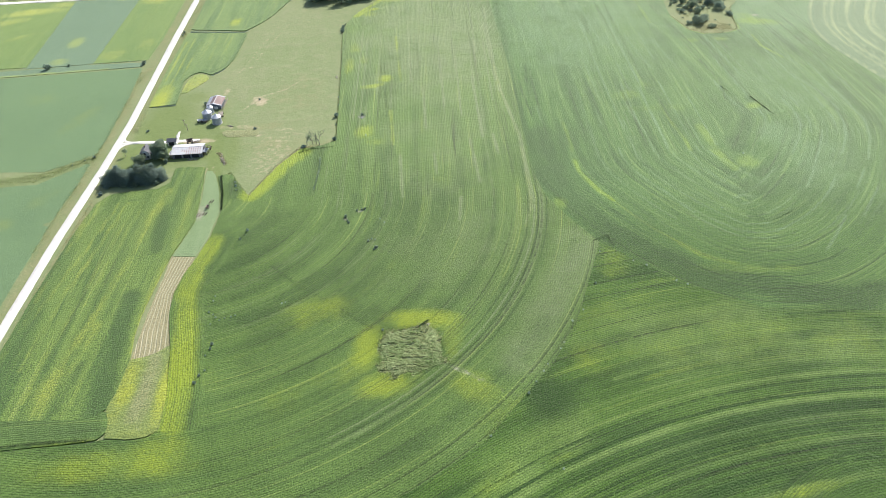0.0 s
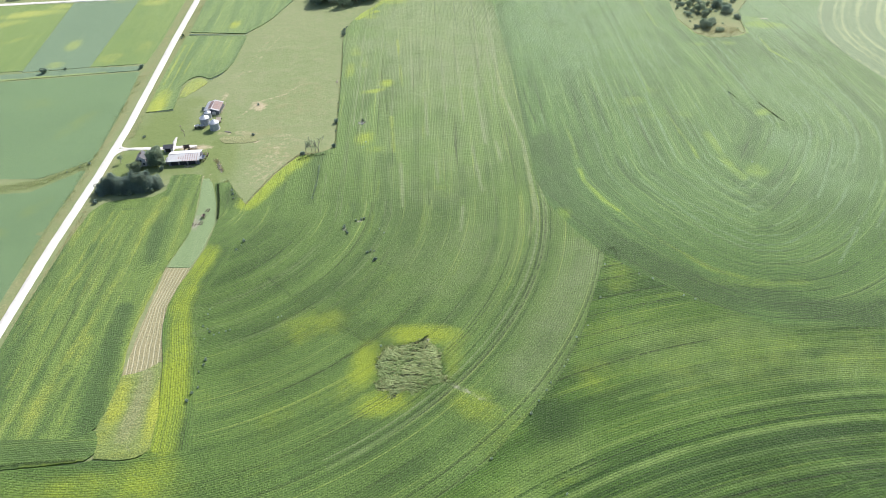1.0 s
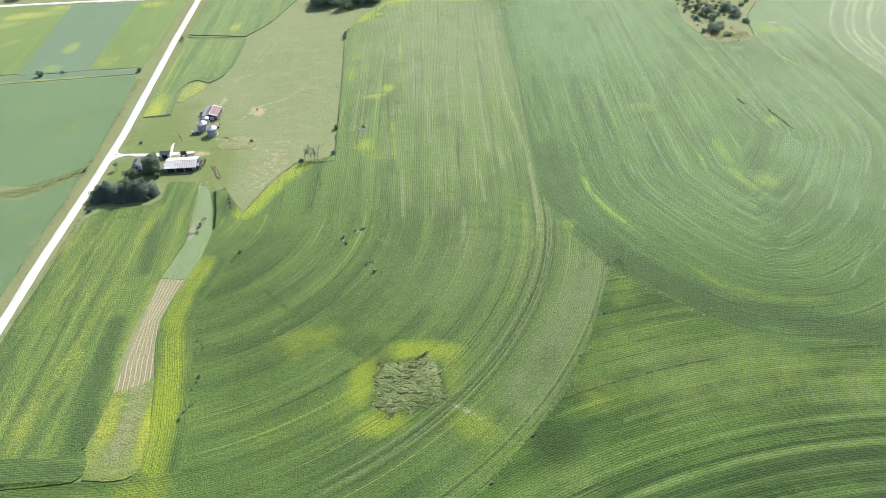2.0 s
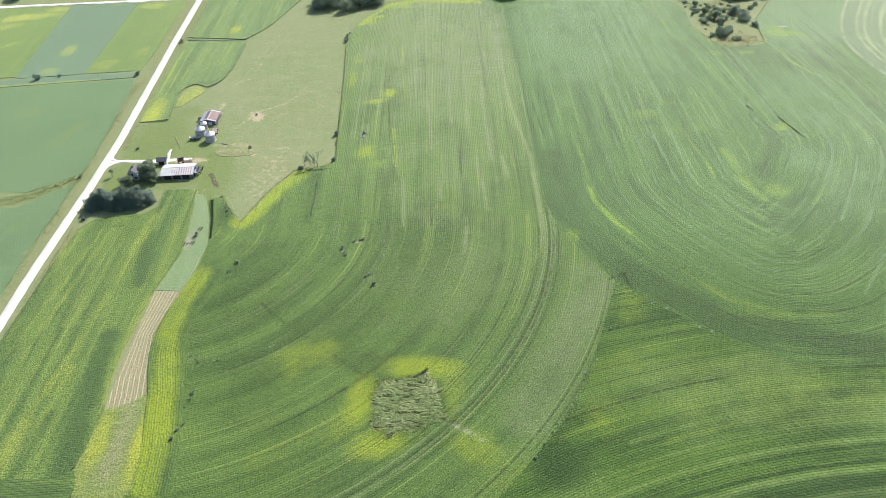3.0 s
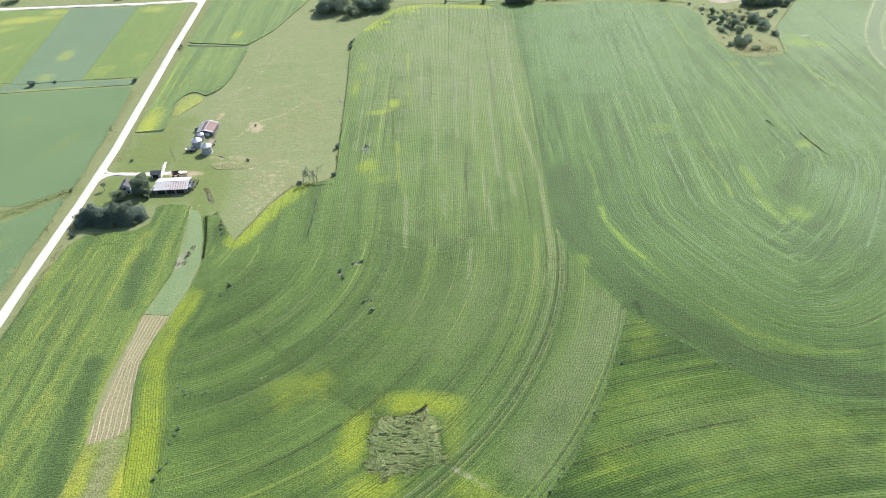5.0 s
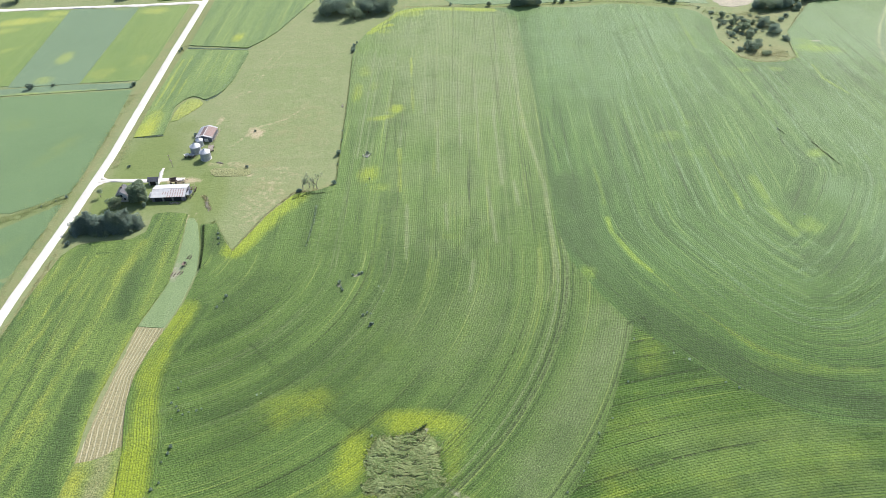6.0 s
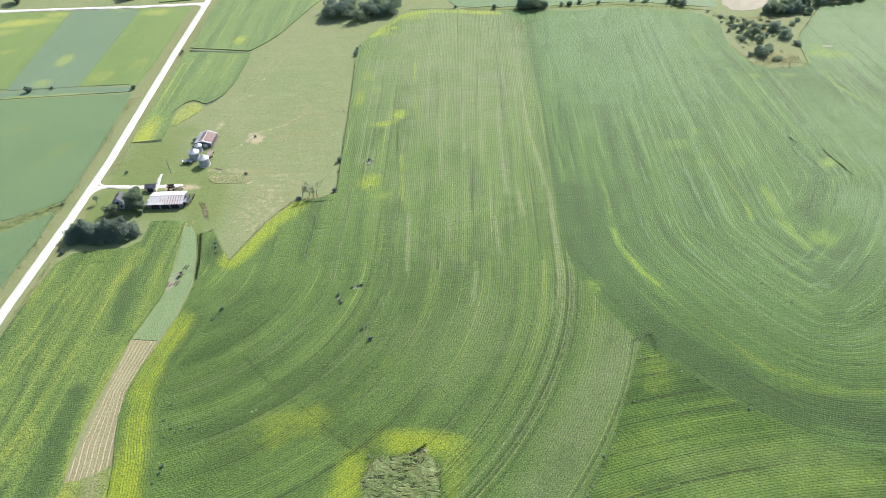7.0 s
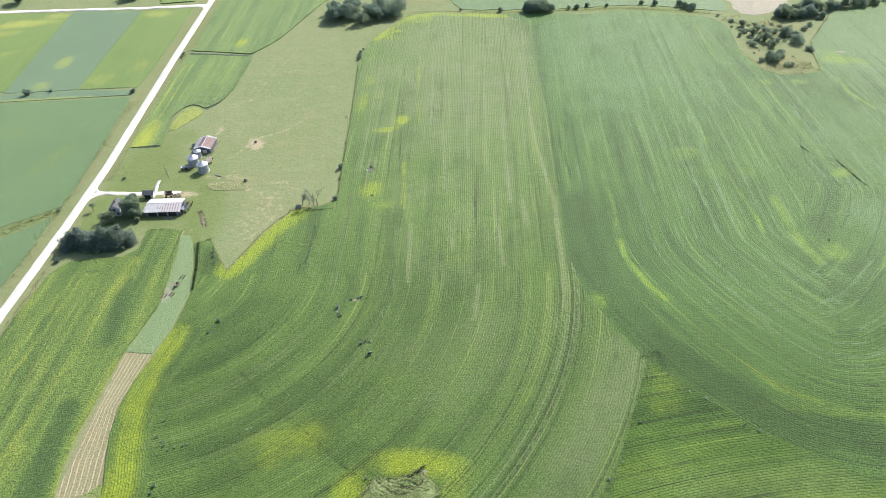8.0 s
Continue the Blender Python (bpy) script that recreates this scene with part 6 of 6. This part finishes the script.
def barn():
    ob = thing("barn", pose(-111.0, 339.0, 0, 0, 0, -3), "small barn with rusty red metal roof and grey gable", "barn")
    W, L, H, R = 7.0, 8.8, 2.1, 3.1
    part("walls", gable_shell(bmesh.new(), 0, W, 0, L, H, R, "y"), M_SIDING, ob, "blue-grey metal walls")
    sheets = new("roof")
    sheets.parent = ob
    turn = Matrix.Translation((W, 0, 0)) @ Matrix.Rotation(math.pi / 2, 4, "Z")
    pick = lambda i, j: M_RED_ROOF if 0 < i < 9 else M_WHITE_ROOF
    roof_sheets(sheets, -0.25, L + 0.25, -0.35, H - 0.06, W / 2, R + 0.04, 10, 2, pick, turn)
    roof_sheets(sheets, -0.25, L + 0.25, W + 0.35, H - 0.06, W / 2, R + 0.04, 10, 2, lambda i, j: M_RED_ROOF if j == 1 and 0 < i < 9 else M_WHITE_ROOF, turn)
    bm = bmesh.new()
    box(bm, W / 2 - 0.15, W / 2 + 0.15, -0.25, L + 0.25, R + 0.08, R + 0.15, 0.02)
    part("ridge_cap", bm, M_WHITE_ROOF, ob)
    bm = bmesh.new()
    box(bm, 3.6, 5.4, -0.06, -0.004, 0.05, 1.5)
    part("door", bm, M_WHITE, ob, "pale sliding door")
    # A dark panel on the wall stands in for the doorway's shade.
    bm = bmesh.new()
    box(bm, 1.0, 2.8, -0.06, -0.004, 0.05, 1.9)
    part("doorway", bm, M_DARK, ob, "near-black panel painted as a shaded open doorway")
    for k in range(5):
        bm = bmesh.new()
        box(bm, W + 0.9, W + 1.02, 0.3 + 2.2 * k, 0.42 + 2.2 * k, 0, 1.5)
        part("fence_post", bm, M_WOOD, ob)
    for z in (0.5, 0.9, 1.3):
        bm = bmesh.new()
        box(bm, W + 1.02, W + 1.07, 0.3, 9.3, z, z + 0.12)
        part("fence_rail", bm, M_WOOD, ob)


def grain_bin(m, r, h, label):
    ob = thing("grain_bin", m, label, "grain bin", "grain bins")
    n, rings = 40, int(h / 0.1)
    verts = [((r + (0.025 if k % 2 else 0)) * math.cos(2 * math.pi * i / n) * 1.0, (r + (0.025 if k % 2 else 0)) * math.sin(2 * math.pi * i / n), h * k / rings) for k in range(rings + 1) for i in range(n)]
    faces = [(k * n + i, k * n + (i + 1) % n, (k + 1) * n + (i + 1) % n, (k + 1) * n + i) for k in range(rings) for i in range(n)]
    mesh_part("wall", verts, faces, M_GALV, ob, "corrugated steel wall", True)
    top = r * 0.52
    verts, faces = [], []
    for i in range(n):
        a, d = 2 * math.pi * i / n, 0.035 if i % 4 == 0 else 0
        verts += [((r + 0.14) * math.cos(a), (r + 0.14) * math.sin(a), h - 0.05 + d), (r * 0.16 * math.cos(a), r * 0.16 * math.sin(a), h + top + d)]
    for i in range(n):
        j = (i + 1) % n
        faces.append((2 * i, 2 * j, 2 * j + 1, 2 * i + 1))
    mesh_part("roof", verts, faces, M_GALV_ROOF, ob, "ribbed conical roof")
    bm = bmesh.new()
    bmesh.ops.create_cone(bm, cap_ends=True, segments=16, radius1=r * 0.2, radius2=r * 0.14, depth=0.3, matrix=Matrix.Translation((0, 0, h + top + 0.12)))
    part("cap", bm, M_GALV, ob)
    bm = bmesh.new()
    box(bm, -0.4, 0.4, -r - 0.07, -r + 0.1, 0.3, 1.9, 0.02)
    part("door", bm, M_GALV_ROOF, ob)
    bm = bmesh.new()
    for z in np.arange(0.3, h, 0.35):
        box(bm, r * 0.72, r * 0.72 + 0.4, -r * 0.78, -r * 0.78 + 0.03, z, z + 0.03)
    for x in (0, 0.4):
        box(bm, r * 0.72 + x - 0.02, r * 0.72 + x + 0.02, -r * 0.78, -r * 0.78 + 0.04, 0.1, h)
    part("ladder", bm, M_GALV, ob)
    bm = bmesh.new()
    bmesh.ops.create_cone(bm, cap_ends=True, segments=n, radius1=r + 0.2, radius2=r + 0.2, depth=0.2, matrix=Matrix.Translation((0, 0, 0.02)))
    part("footing", bm, M_GRAVEL, ob, "concrete footing ring")


def house():
    ob = thing("farmhouse", pose(-131.0, 295.0, 0, 0, 0, 3) @ Matrix.Scale(0.85, 4), "small white farmhouse with dark gabled roof under a tree", "house")
    part("walls", gable_shell(bmesh.new(), 0, 4.6, 0, 6.0, 4.0, 5.8, "y"), M_WHITE, ob, "white painted walls")
    part("wing_walls", gable_shell(bmesh.new(), 4.6, 8.6, 1.2, 5.0, 2.8, 4.2, "x"), M_WHITE, ob, "white painted wing")

    def slope(bm, a, b, c, d):
        n = (Vector(b) - Vector(a)).cross(Vector(d) - Vector(a)).normalized() * 0.1
        t = [bm.verts.new(Vector(p) + n * s) for s in (0.4, 1.4) for p in (a, b, c, d)]
        for f in ((0, 1, 2, 3), (7, 6, 5, 4), (0, 4, 5, 1), (1, 5, 6, 2), (2, 6, 7, 3), (3, 7, 4, 0)):
            bm.faces.new([t[i] for i in f])

    bm = bmesh.new()
    slope(bm, (-0.35, -0.35, 3.75), (2.3, -0.35, 5.83), (2.3, 6.35, 5.83), (-0.35, 6.35, 3.75))
    part("roof", bm, M_SHINGLE, ob, "dark shingle roof")
    bm = bmesh.new()
    slope(bm, (2.3, -0.35, 5.83), (4.95, -0.35, 3.75), (4.95, 6.35, 3.75), (2.3, 6.35, 5.83))
    part("roof", bm, M_SHINGLE, ob, "dark shingle roof")
    bm = bmesh.new()
    slope(bm, (4.3, 0.9, 2.6), (8.9, 0.9, 2.6), (8.9, 3.1, 4.22), (4.3, 3.1, 4.22))
    slope(bm, (4.3, 3.1, 4.22), (8.9, 3.1, 4.22), (8.9, 5.3, 2.6), (4.3, 5.3, 2.6))
    part("wing_roof", bm, M_SHINGLE, ob, "dark shingle roof")
    bm = bmesh.new()
    box(bm, 2.0, 2.6, 2.6, 3.2, 5.0, 6.9, 0.03)
    part("chimney", bm, M_BROWN, ob)
    for x, z in ((0.7, 0.9), (3.0, 0.9), (1.8, 2.9)):
        bm = bmesh.new()
        box(bm, x, x + 0.9, -0.04, -0.004, z, z + 1.2)
        w = part("window", bm, M_GLASS, ob, "dark window pane")
        bm = bmesh.new()
        for b in ((x - 0.09, x, z, z + 1.2), (x + 0.9, x + 0.99, z, z + 1.2), (x - 0.09, x + 0.99, z + 1.2, z + 1.3), (x - 0.12, x + 1.02, z - 0.1, z)):
            box(bm, b[0], b[1], -0.08, -0.004, b[2], b[3])
        part("window_frame", bm, M_WHITE, w)
    bm = bmesh.new()
    box(bm, 5.6, 6.5, 1.12, 1.196, 0.1, 2.1)
    part("door", bm, M_BROWN, ob)


def little_shed():
    ob = thing("garage", pose(-122.2, 306.2, 0, 0, 0, 0), "small dark-roofed outbuilding beside the driveway", "outbuilding")
    part("walls", gable_shell(bmesh.new(), 0, 4.0, 0, 2.8, 2.0, 2.9), M_WHITE, ob, "pale walls")
    for y0, y1, z0, z1 in ((-0.3, 1.4, 1.88, 3.0), (1.4, 3.1, 3.0, 1.88)):
        bm = bmesh.new()
        v = [bm.verts.new(p) for p in ((-0.3, y0, z0), (4.3, y0, z0), (4.3, y1, z1), (-0.3, y1, z1), (-0.3, y0, z0 + 0.1), (4.3, y0, z0 + 0.1), (4.3, y1, z1 + 0.1), (-0.3, y1, z1 + 0.1))]
        for f in ((0, 3, 2, 1), (4, 5, 6, 7), (0, 1, 5, 4), (1, 2, 6, 5), (2, 3, 7, 6), (3, 0, 4, 7)):
            bm.faces.new([v[i] for i in f])
        part("roof", bm, M_SHINGLE, ob, "dark slate-grey roof")
    bm = bmesh.new()
    box(bm, 0.6, 3.0, -0.05, -0.004, 0.05, 1.8)
    part("door", bm, M_DARK, ob)


def wheel(parent, x, y, r, w):
    bm = bmesh.new()
    bmesh.ops.create_cone(bm, cap_ends=True, segments=18, radius1=r, radius2=r, depth=w, matrix=Matrix.Translation((x, y, r)) @ Matrix.Rotation(math.pi / 2, 4, "X"))
    bmesh.ops.bevel(bm, geom=[e for e in bm.edges if abs(e.verts[0].co.y - e.verts[1].co.y) < 1e-5], offset=w * 0.2, segments=2, affect="EDGES")
    t = part("wheel", bm, M_RUBBER, parent, "black rubber tyre")
    bm = bmesh.new()
    bmesh.ops.create_cone(bm, cap_ends=True, segments=12, radius1=r * 0.5, radius2=r * 0.5, depth=w * 1.08, matrix=Matrix.Translation((x, y, r)) @ Matrix.Rotation(math.pi / 2, 4, "X"))
    part("rim", bm, M_RUSTY, t)


def wagon(m, label, body, group="parked wagons"):
    ob = thing("farm_wagon", m, label, "wagon", group)
    bm = bmesh.new()
    lo, hi = [(-0.6, -0.5, 0.9), (0.6, -0.5, 0.9), (0.6, 0.5, 0.9), (-0.6, 0.5, 0.9)], [(-1.5, -0.95, 2.0), (1.5, -0.95, 2.0), (1.5, 0.95, 2.0), (-1.5, 0.95, 2.0)]
    a, b = [bm.verts.new(p) for p in lo], [bm.verts.new(p) for p in hi]
    c = [bm.verts.new((p[0] * 0.95, p[1] * 0.93, 2.0)) for p in hi]
    d = [bm.verts.new((p[0] * 0.95, p[1] * 0.9, 0.98)) for p in lo]
    for k in range(4):
        j = (k + 1) % 4
        bm.faces.new((a[k], a[j], b[j], b[k]))
        bm.faces.new((b[k], b[j], c[j], c[k]))
        bm.faces.new((c[k], c[j], d[j], d[k]))
    bm.faces.new(a[::-1])
    bm.faces.new(d)
    part("hopper", bm, body, ob)
    bm = bmesh.new()
    box(bm, -1.4, 1.4, -0.12, 0.12, 0.55, 0.7)
    for x in (-1.0, 1.0):
        box(bm, x - 0.06, x + 0.06, -0.85, 0.85, 0.45, 0.56)
        box(bm, x * 0.5 - 0.05, x * 0.5 + 0.05, -0.4, 0.4, 0.7, 0.95)
    box(bm, 1.4, 2.7, -0.05, 0.05, 0.5, 0.35)
    part("chassis", bm, M_RUSTY, ob)
    for x in (-1.0, 1.0):
        for y in (-0.9, 0.9):
            wheel(ob, x, y, 0.4, 0.22)
    return ob


def harrow(m, label, group="parked implements"):
    """A disc harrow: a frame, two gangs of discs, a drawbar."""
    ob = thing("disc_harrow", m, label, "implement", group)
    bm = bmesh.new()
    for y in (-0.9, 0.9):
        box(bm, -1.6, 1.6, y - 0.06, y + 0.06, 0.6, 0.72)
    for x in (-1.5, 0, 1.5):
        box(bm, x - 0.05, x + 0.05, -0.9, 0.9, 0.72, 0.82)
    box(bm, 1.6, 3.2, -0.06, 0.06, 0.6, 0.7)
    part("frame", bm, M_RED, ob, "faded red steel frame")
    for y in (-0.9, 0.9):
        for k in range(7):
            bm = bmesh.new()
            bmesh.ops.create_cone(bm, cap_ends=True, segments=14, radius1=0.28, radius2=0.24, depth=0.04, matrix=Matrix.Translation((-1.4 + 0.46 * k, y, 0.27)) @ Matrix.Rotation(math.pi / 2, 4, "Y"))
            part("disc", bm, M_RUSTY, ob)
        bm = bmesh.new()
        box(bm, -1.5, 1.5, y - 0.03, y + 0.03, 0.24, 0.3)
        for x in (-1.5, 1.5):
            box(bm, x - 0.03, x + 0.03, y - 0.03, y + 0.03, 0.27, 0.62)
        part("axle", bm, M_RUSTY, ob)
    return ob


def hay_rack(m, label):
    ob = thing("hay_rack", m, label, "wagon")
    for k in range(8):
        bm = bmesh.new()
        box(bm, -1.2 + 0.3 * k, -0.93 + 0.3 * k, -2.4, 2.4, 0.9, 0.96)
        part("plank", bm, M_WOOD, ob)
    for y in (-2.35, 2.35):
        bm = bmesh.new()
        for x in (-1.15, 0, 1.15):
            box(bm, x - 0.05, x + 0.05, y - 0.04, y + 0.04, 0.96, 2.0)
        for z in (1.3, 1.7):
            box(bm, -1.2, 1.2, y - 0.06, y - 0.03, z, z + 0.12)
        part("end_rack", bm, M_WOOD, ob)
    bm = bmesh.new()
    for x in (-0.7, 0.7):
        box(bm, x - 0.06, x + 0.06, -2.4, 2.4, 0.75, 0.9)
    for y in (-1.5, 1.5):
        box(bm, -0.9, 0.9, y - 0.06, y + 0.06, 0.4, 0.75)
    part("chassis", bm, M_RUSTY, ob)
    for x in (-1.0, 1.0):
        for y in (-1.5, 1.5):
            wheel(ob, x, y, 0.38, 0.2)


def pole(m, h, label):
    ob = thing("utility_pole", m, label, "pole", "poles in the yard")
    bm = bmesh.new()
    limb(bm, (0, 0, -0.3), (0, 0, h), 0.13, 0.09, 10)
    part("shaft", bm, M_WOOD, ob)
    bm = bmesh.new()
    box(bm, -0.6, 0.6, -0.05, 0.05, h - 0.6, h - 0.48)
    part("crossarm", bm, M_WOOD, ob)
    for x in (-0.5, 0.5):
        bm = bmesh.new()
        bmesh.ops.create_cone(bm, cap_ends=True, segments=8, radius1=0.05, radius2=0.03, depth=0.14, matrix=Matrix.Translation((x, 0, h - 0.41)))
        part("insulator", bm, M_WHITE, ob)


def brush_pile(m, n, spread, label):
    ob = thing("brush_pile", m, label, "brush pile")
    for _ in range(n):
        bm = bmesh.new()
        a = math.pi / 2 + random.gauss(0, 0.6)
        p = Vector((random.gauss(0, spread * 0.08), random.gauss(0, spread * 0.8), random.uniform(0.05, 0.5)))
        d = Vector((math.cos(a), math.sin(a), random.uniform(-0.15, 0.35))) * random.uniform(0.6, 1.4)
        q = p - d
        p.z, q.z = max(p.z + d.z, 0.06), max(q.z, 0.06)
        limb(bm, q, Vector((p.x + d.x, p.y + d.y, p.z)), 0.1, 0.06, 6)
        part("log", bm, M_DEADWOOD, ob)


machine_shed()
barn()
grain_bin(pose(-103.3, 325.2, 0, 0, 0, 0), 2.2, 3.5, "large round steel grain bin with a conical roof")
grain_bin(pose(-108.9, 330.4, 0, 0, 0, 10), 2.2, 3.3, "round steel grain bin beside parked wagons")
grain_bin(pose(-108.6, 335.8, 0, 0, 0, 30), 1.5, 3.0, "small round steel grain bin beside the barn")
house()
little_shed()
hay_rack(pose(-103.0, 332.2, 0, 0, 0, 8), "weathered grey wooden hay rack wagon beside the bins")
wagon(pose(-112.0, 326.6, 0, 0, 0, 20) @ Matrix.Scale(0.72, 4), "pale hopper wagon beside the grain bins", M_WHITE)
wagon(pose(-109.6, 326.4, 0, 0, 0, -10) @ Matrix.Scale(0.72, 4), "grey hopper wagon beside the grain bins", M_GALV)
wagon(pose(-112.4, 307.6, 0, 0, 0, 10), "dark rusty hopper wagon behind the shed", M_RUSTY)
harrow(pose(-109.4, 307.4, 0, 0, 0, 30), "rusty disc harrow behind the shed")
harrow(pose(-96.4, 250.4, 0, 0, 0, 80) @ Matrix.Scale(0.62, 4), "faded red disc harrow parked on the lane")
harrow(pose(-94.0, 251.0, 0, 0, 0, 70) @ Matrix.Scale(0.62, 4), "faded red disc harrow parked on the lane")
wagon(pose(-93.6, 255.2, 0, 0, 0, 80) @ Matrix.Scale(0.62, 4), "dark red hopper wagon parked on the lane", M_RED)
harrow(pose(-93.0, 259.5, 0, 0, 0, 75) @ Matrix.Scale(0.62, 4), "rusty disc harrow parked on the lane")
wagon(pose(-103.0, 297.6, 0, 0, 0, 75), "grey hopper wagon at the shed's end", M_GALV)
harrow(pose(-102.8, 302.0, 0, 0, 0, 95), "rusty disc harrow at the shed's end")
pole(pose(-116.2, 319.5, 0), 3.6, "wooden pole with a crossarm on the lawn")
pole(pose(-118.4, 323.5, 0), 3.6, "wooden pole with a crossarm on the lawn")
brush_pile(pose(-94.6, 292.0, 0, 0, 0, 18), 16, 3.6, "pile of pale dead branches beside the lane")
brush_pile(pose(-96.6, 321.4, 0, 0, 0, 60), 8, 0.6, "pile of pale branches in the pasture")
brush_pile(pose(-108.0, 293.2, 0, 0, 0, 90), 10, 1.5, "scrap branches along the shed wall")
brush_pile(pose(-49.5, 367, 0, 0, 0, 0), 8, 0.8, "small pile of pale scrap at the fence line")


def stone_pile(m, n, spread, label):
    """Pale field stones heaped together."""
    ob = thing("stone_pile", m, label, "stones")
    for _ in range(n):
        bm = bmesh.new()
        r = random.uniform(0.18, 0.42)
        bmesh.ops.create_icosphere(bm, subdivisions=1, radius=r, matrix=Matrix.Translation((random.gauss(0, spread), random.gauss(0, spread), 0.4 + r * 0.5)))
        for v in bm.verts:
            v.co += Vector((random.uniform(-0.2, 0.2), random.uniform(-0.2, 0.2), random.uniform(-0.15, 0.15))) * r
        part("stone", bm, M_GRAVEL, ob)


stone_pile(pose(-34.4, 323.4, 0), 9, 0.7, "pale field stones heaped in the soybeans")
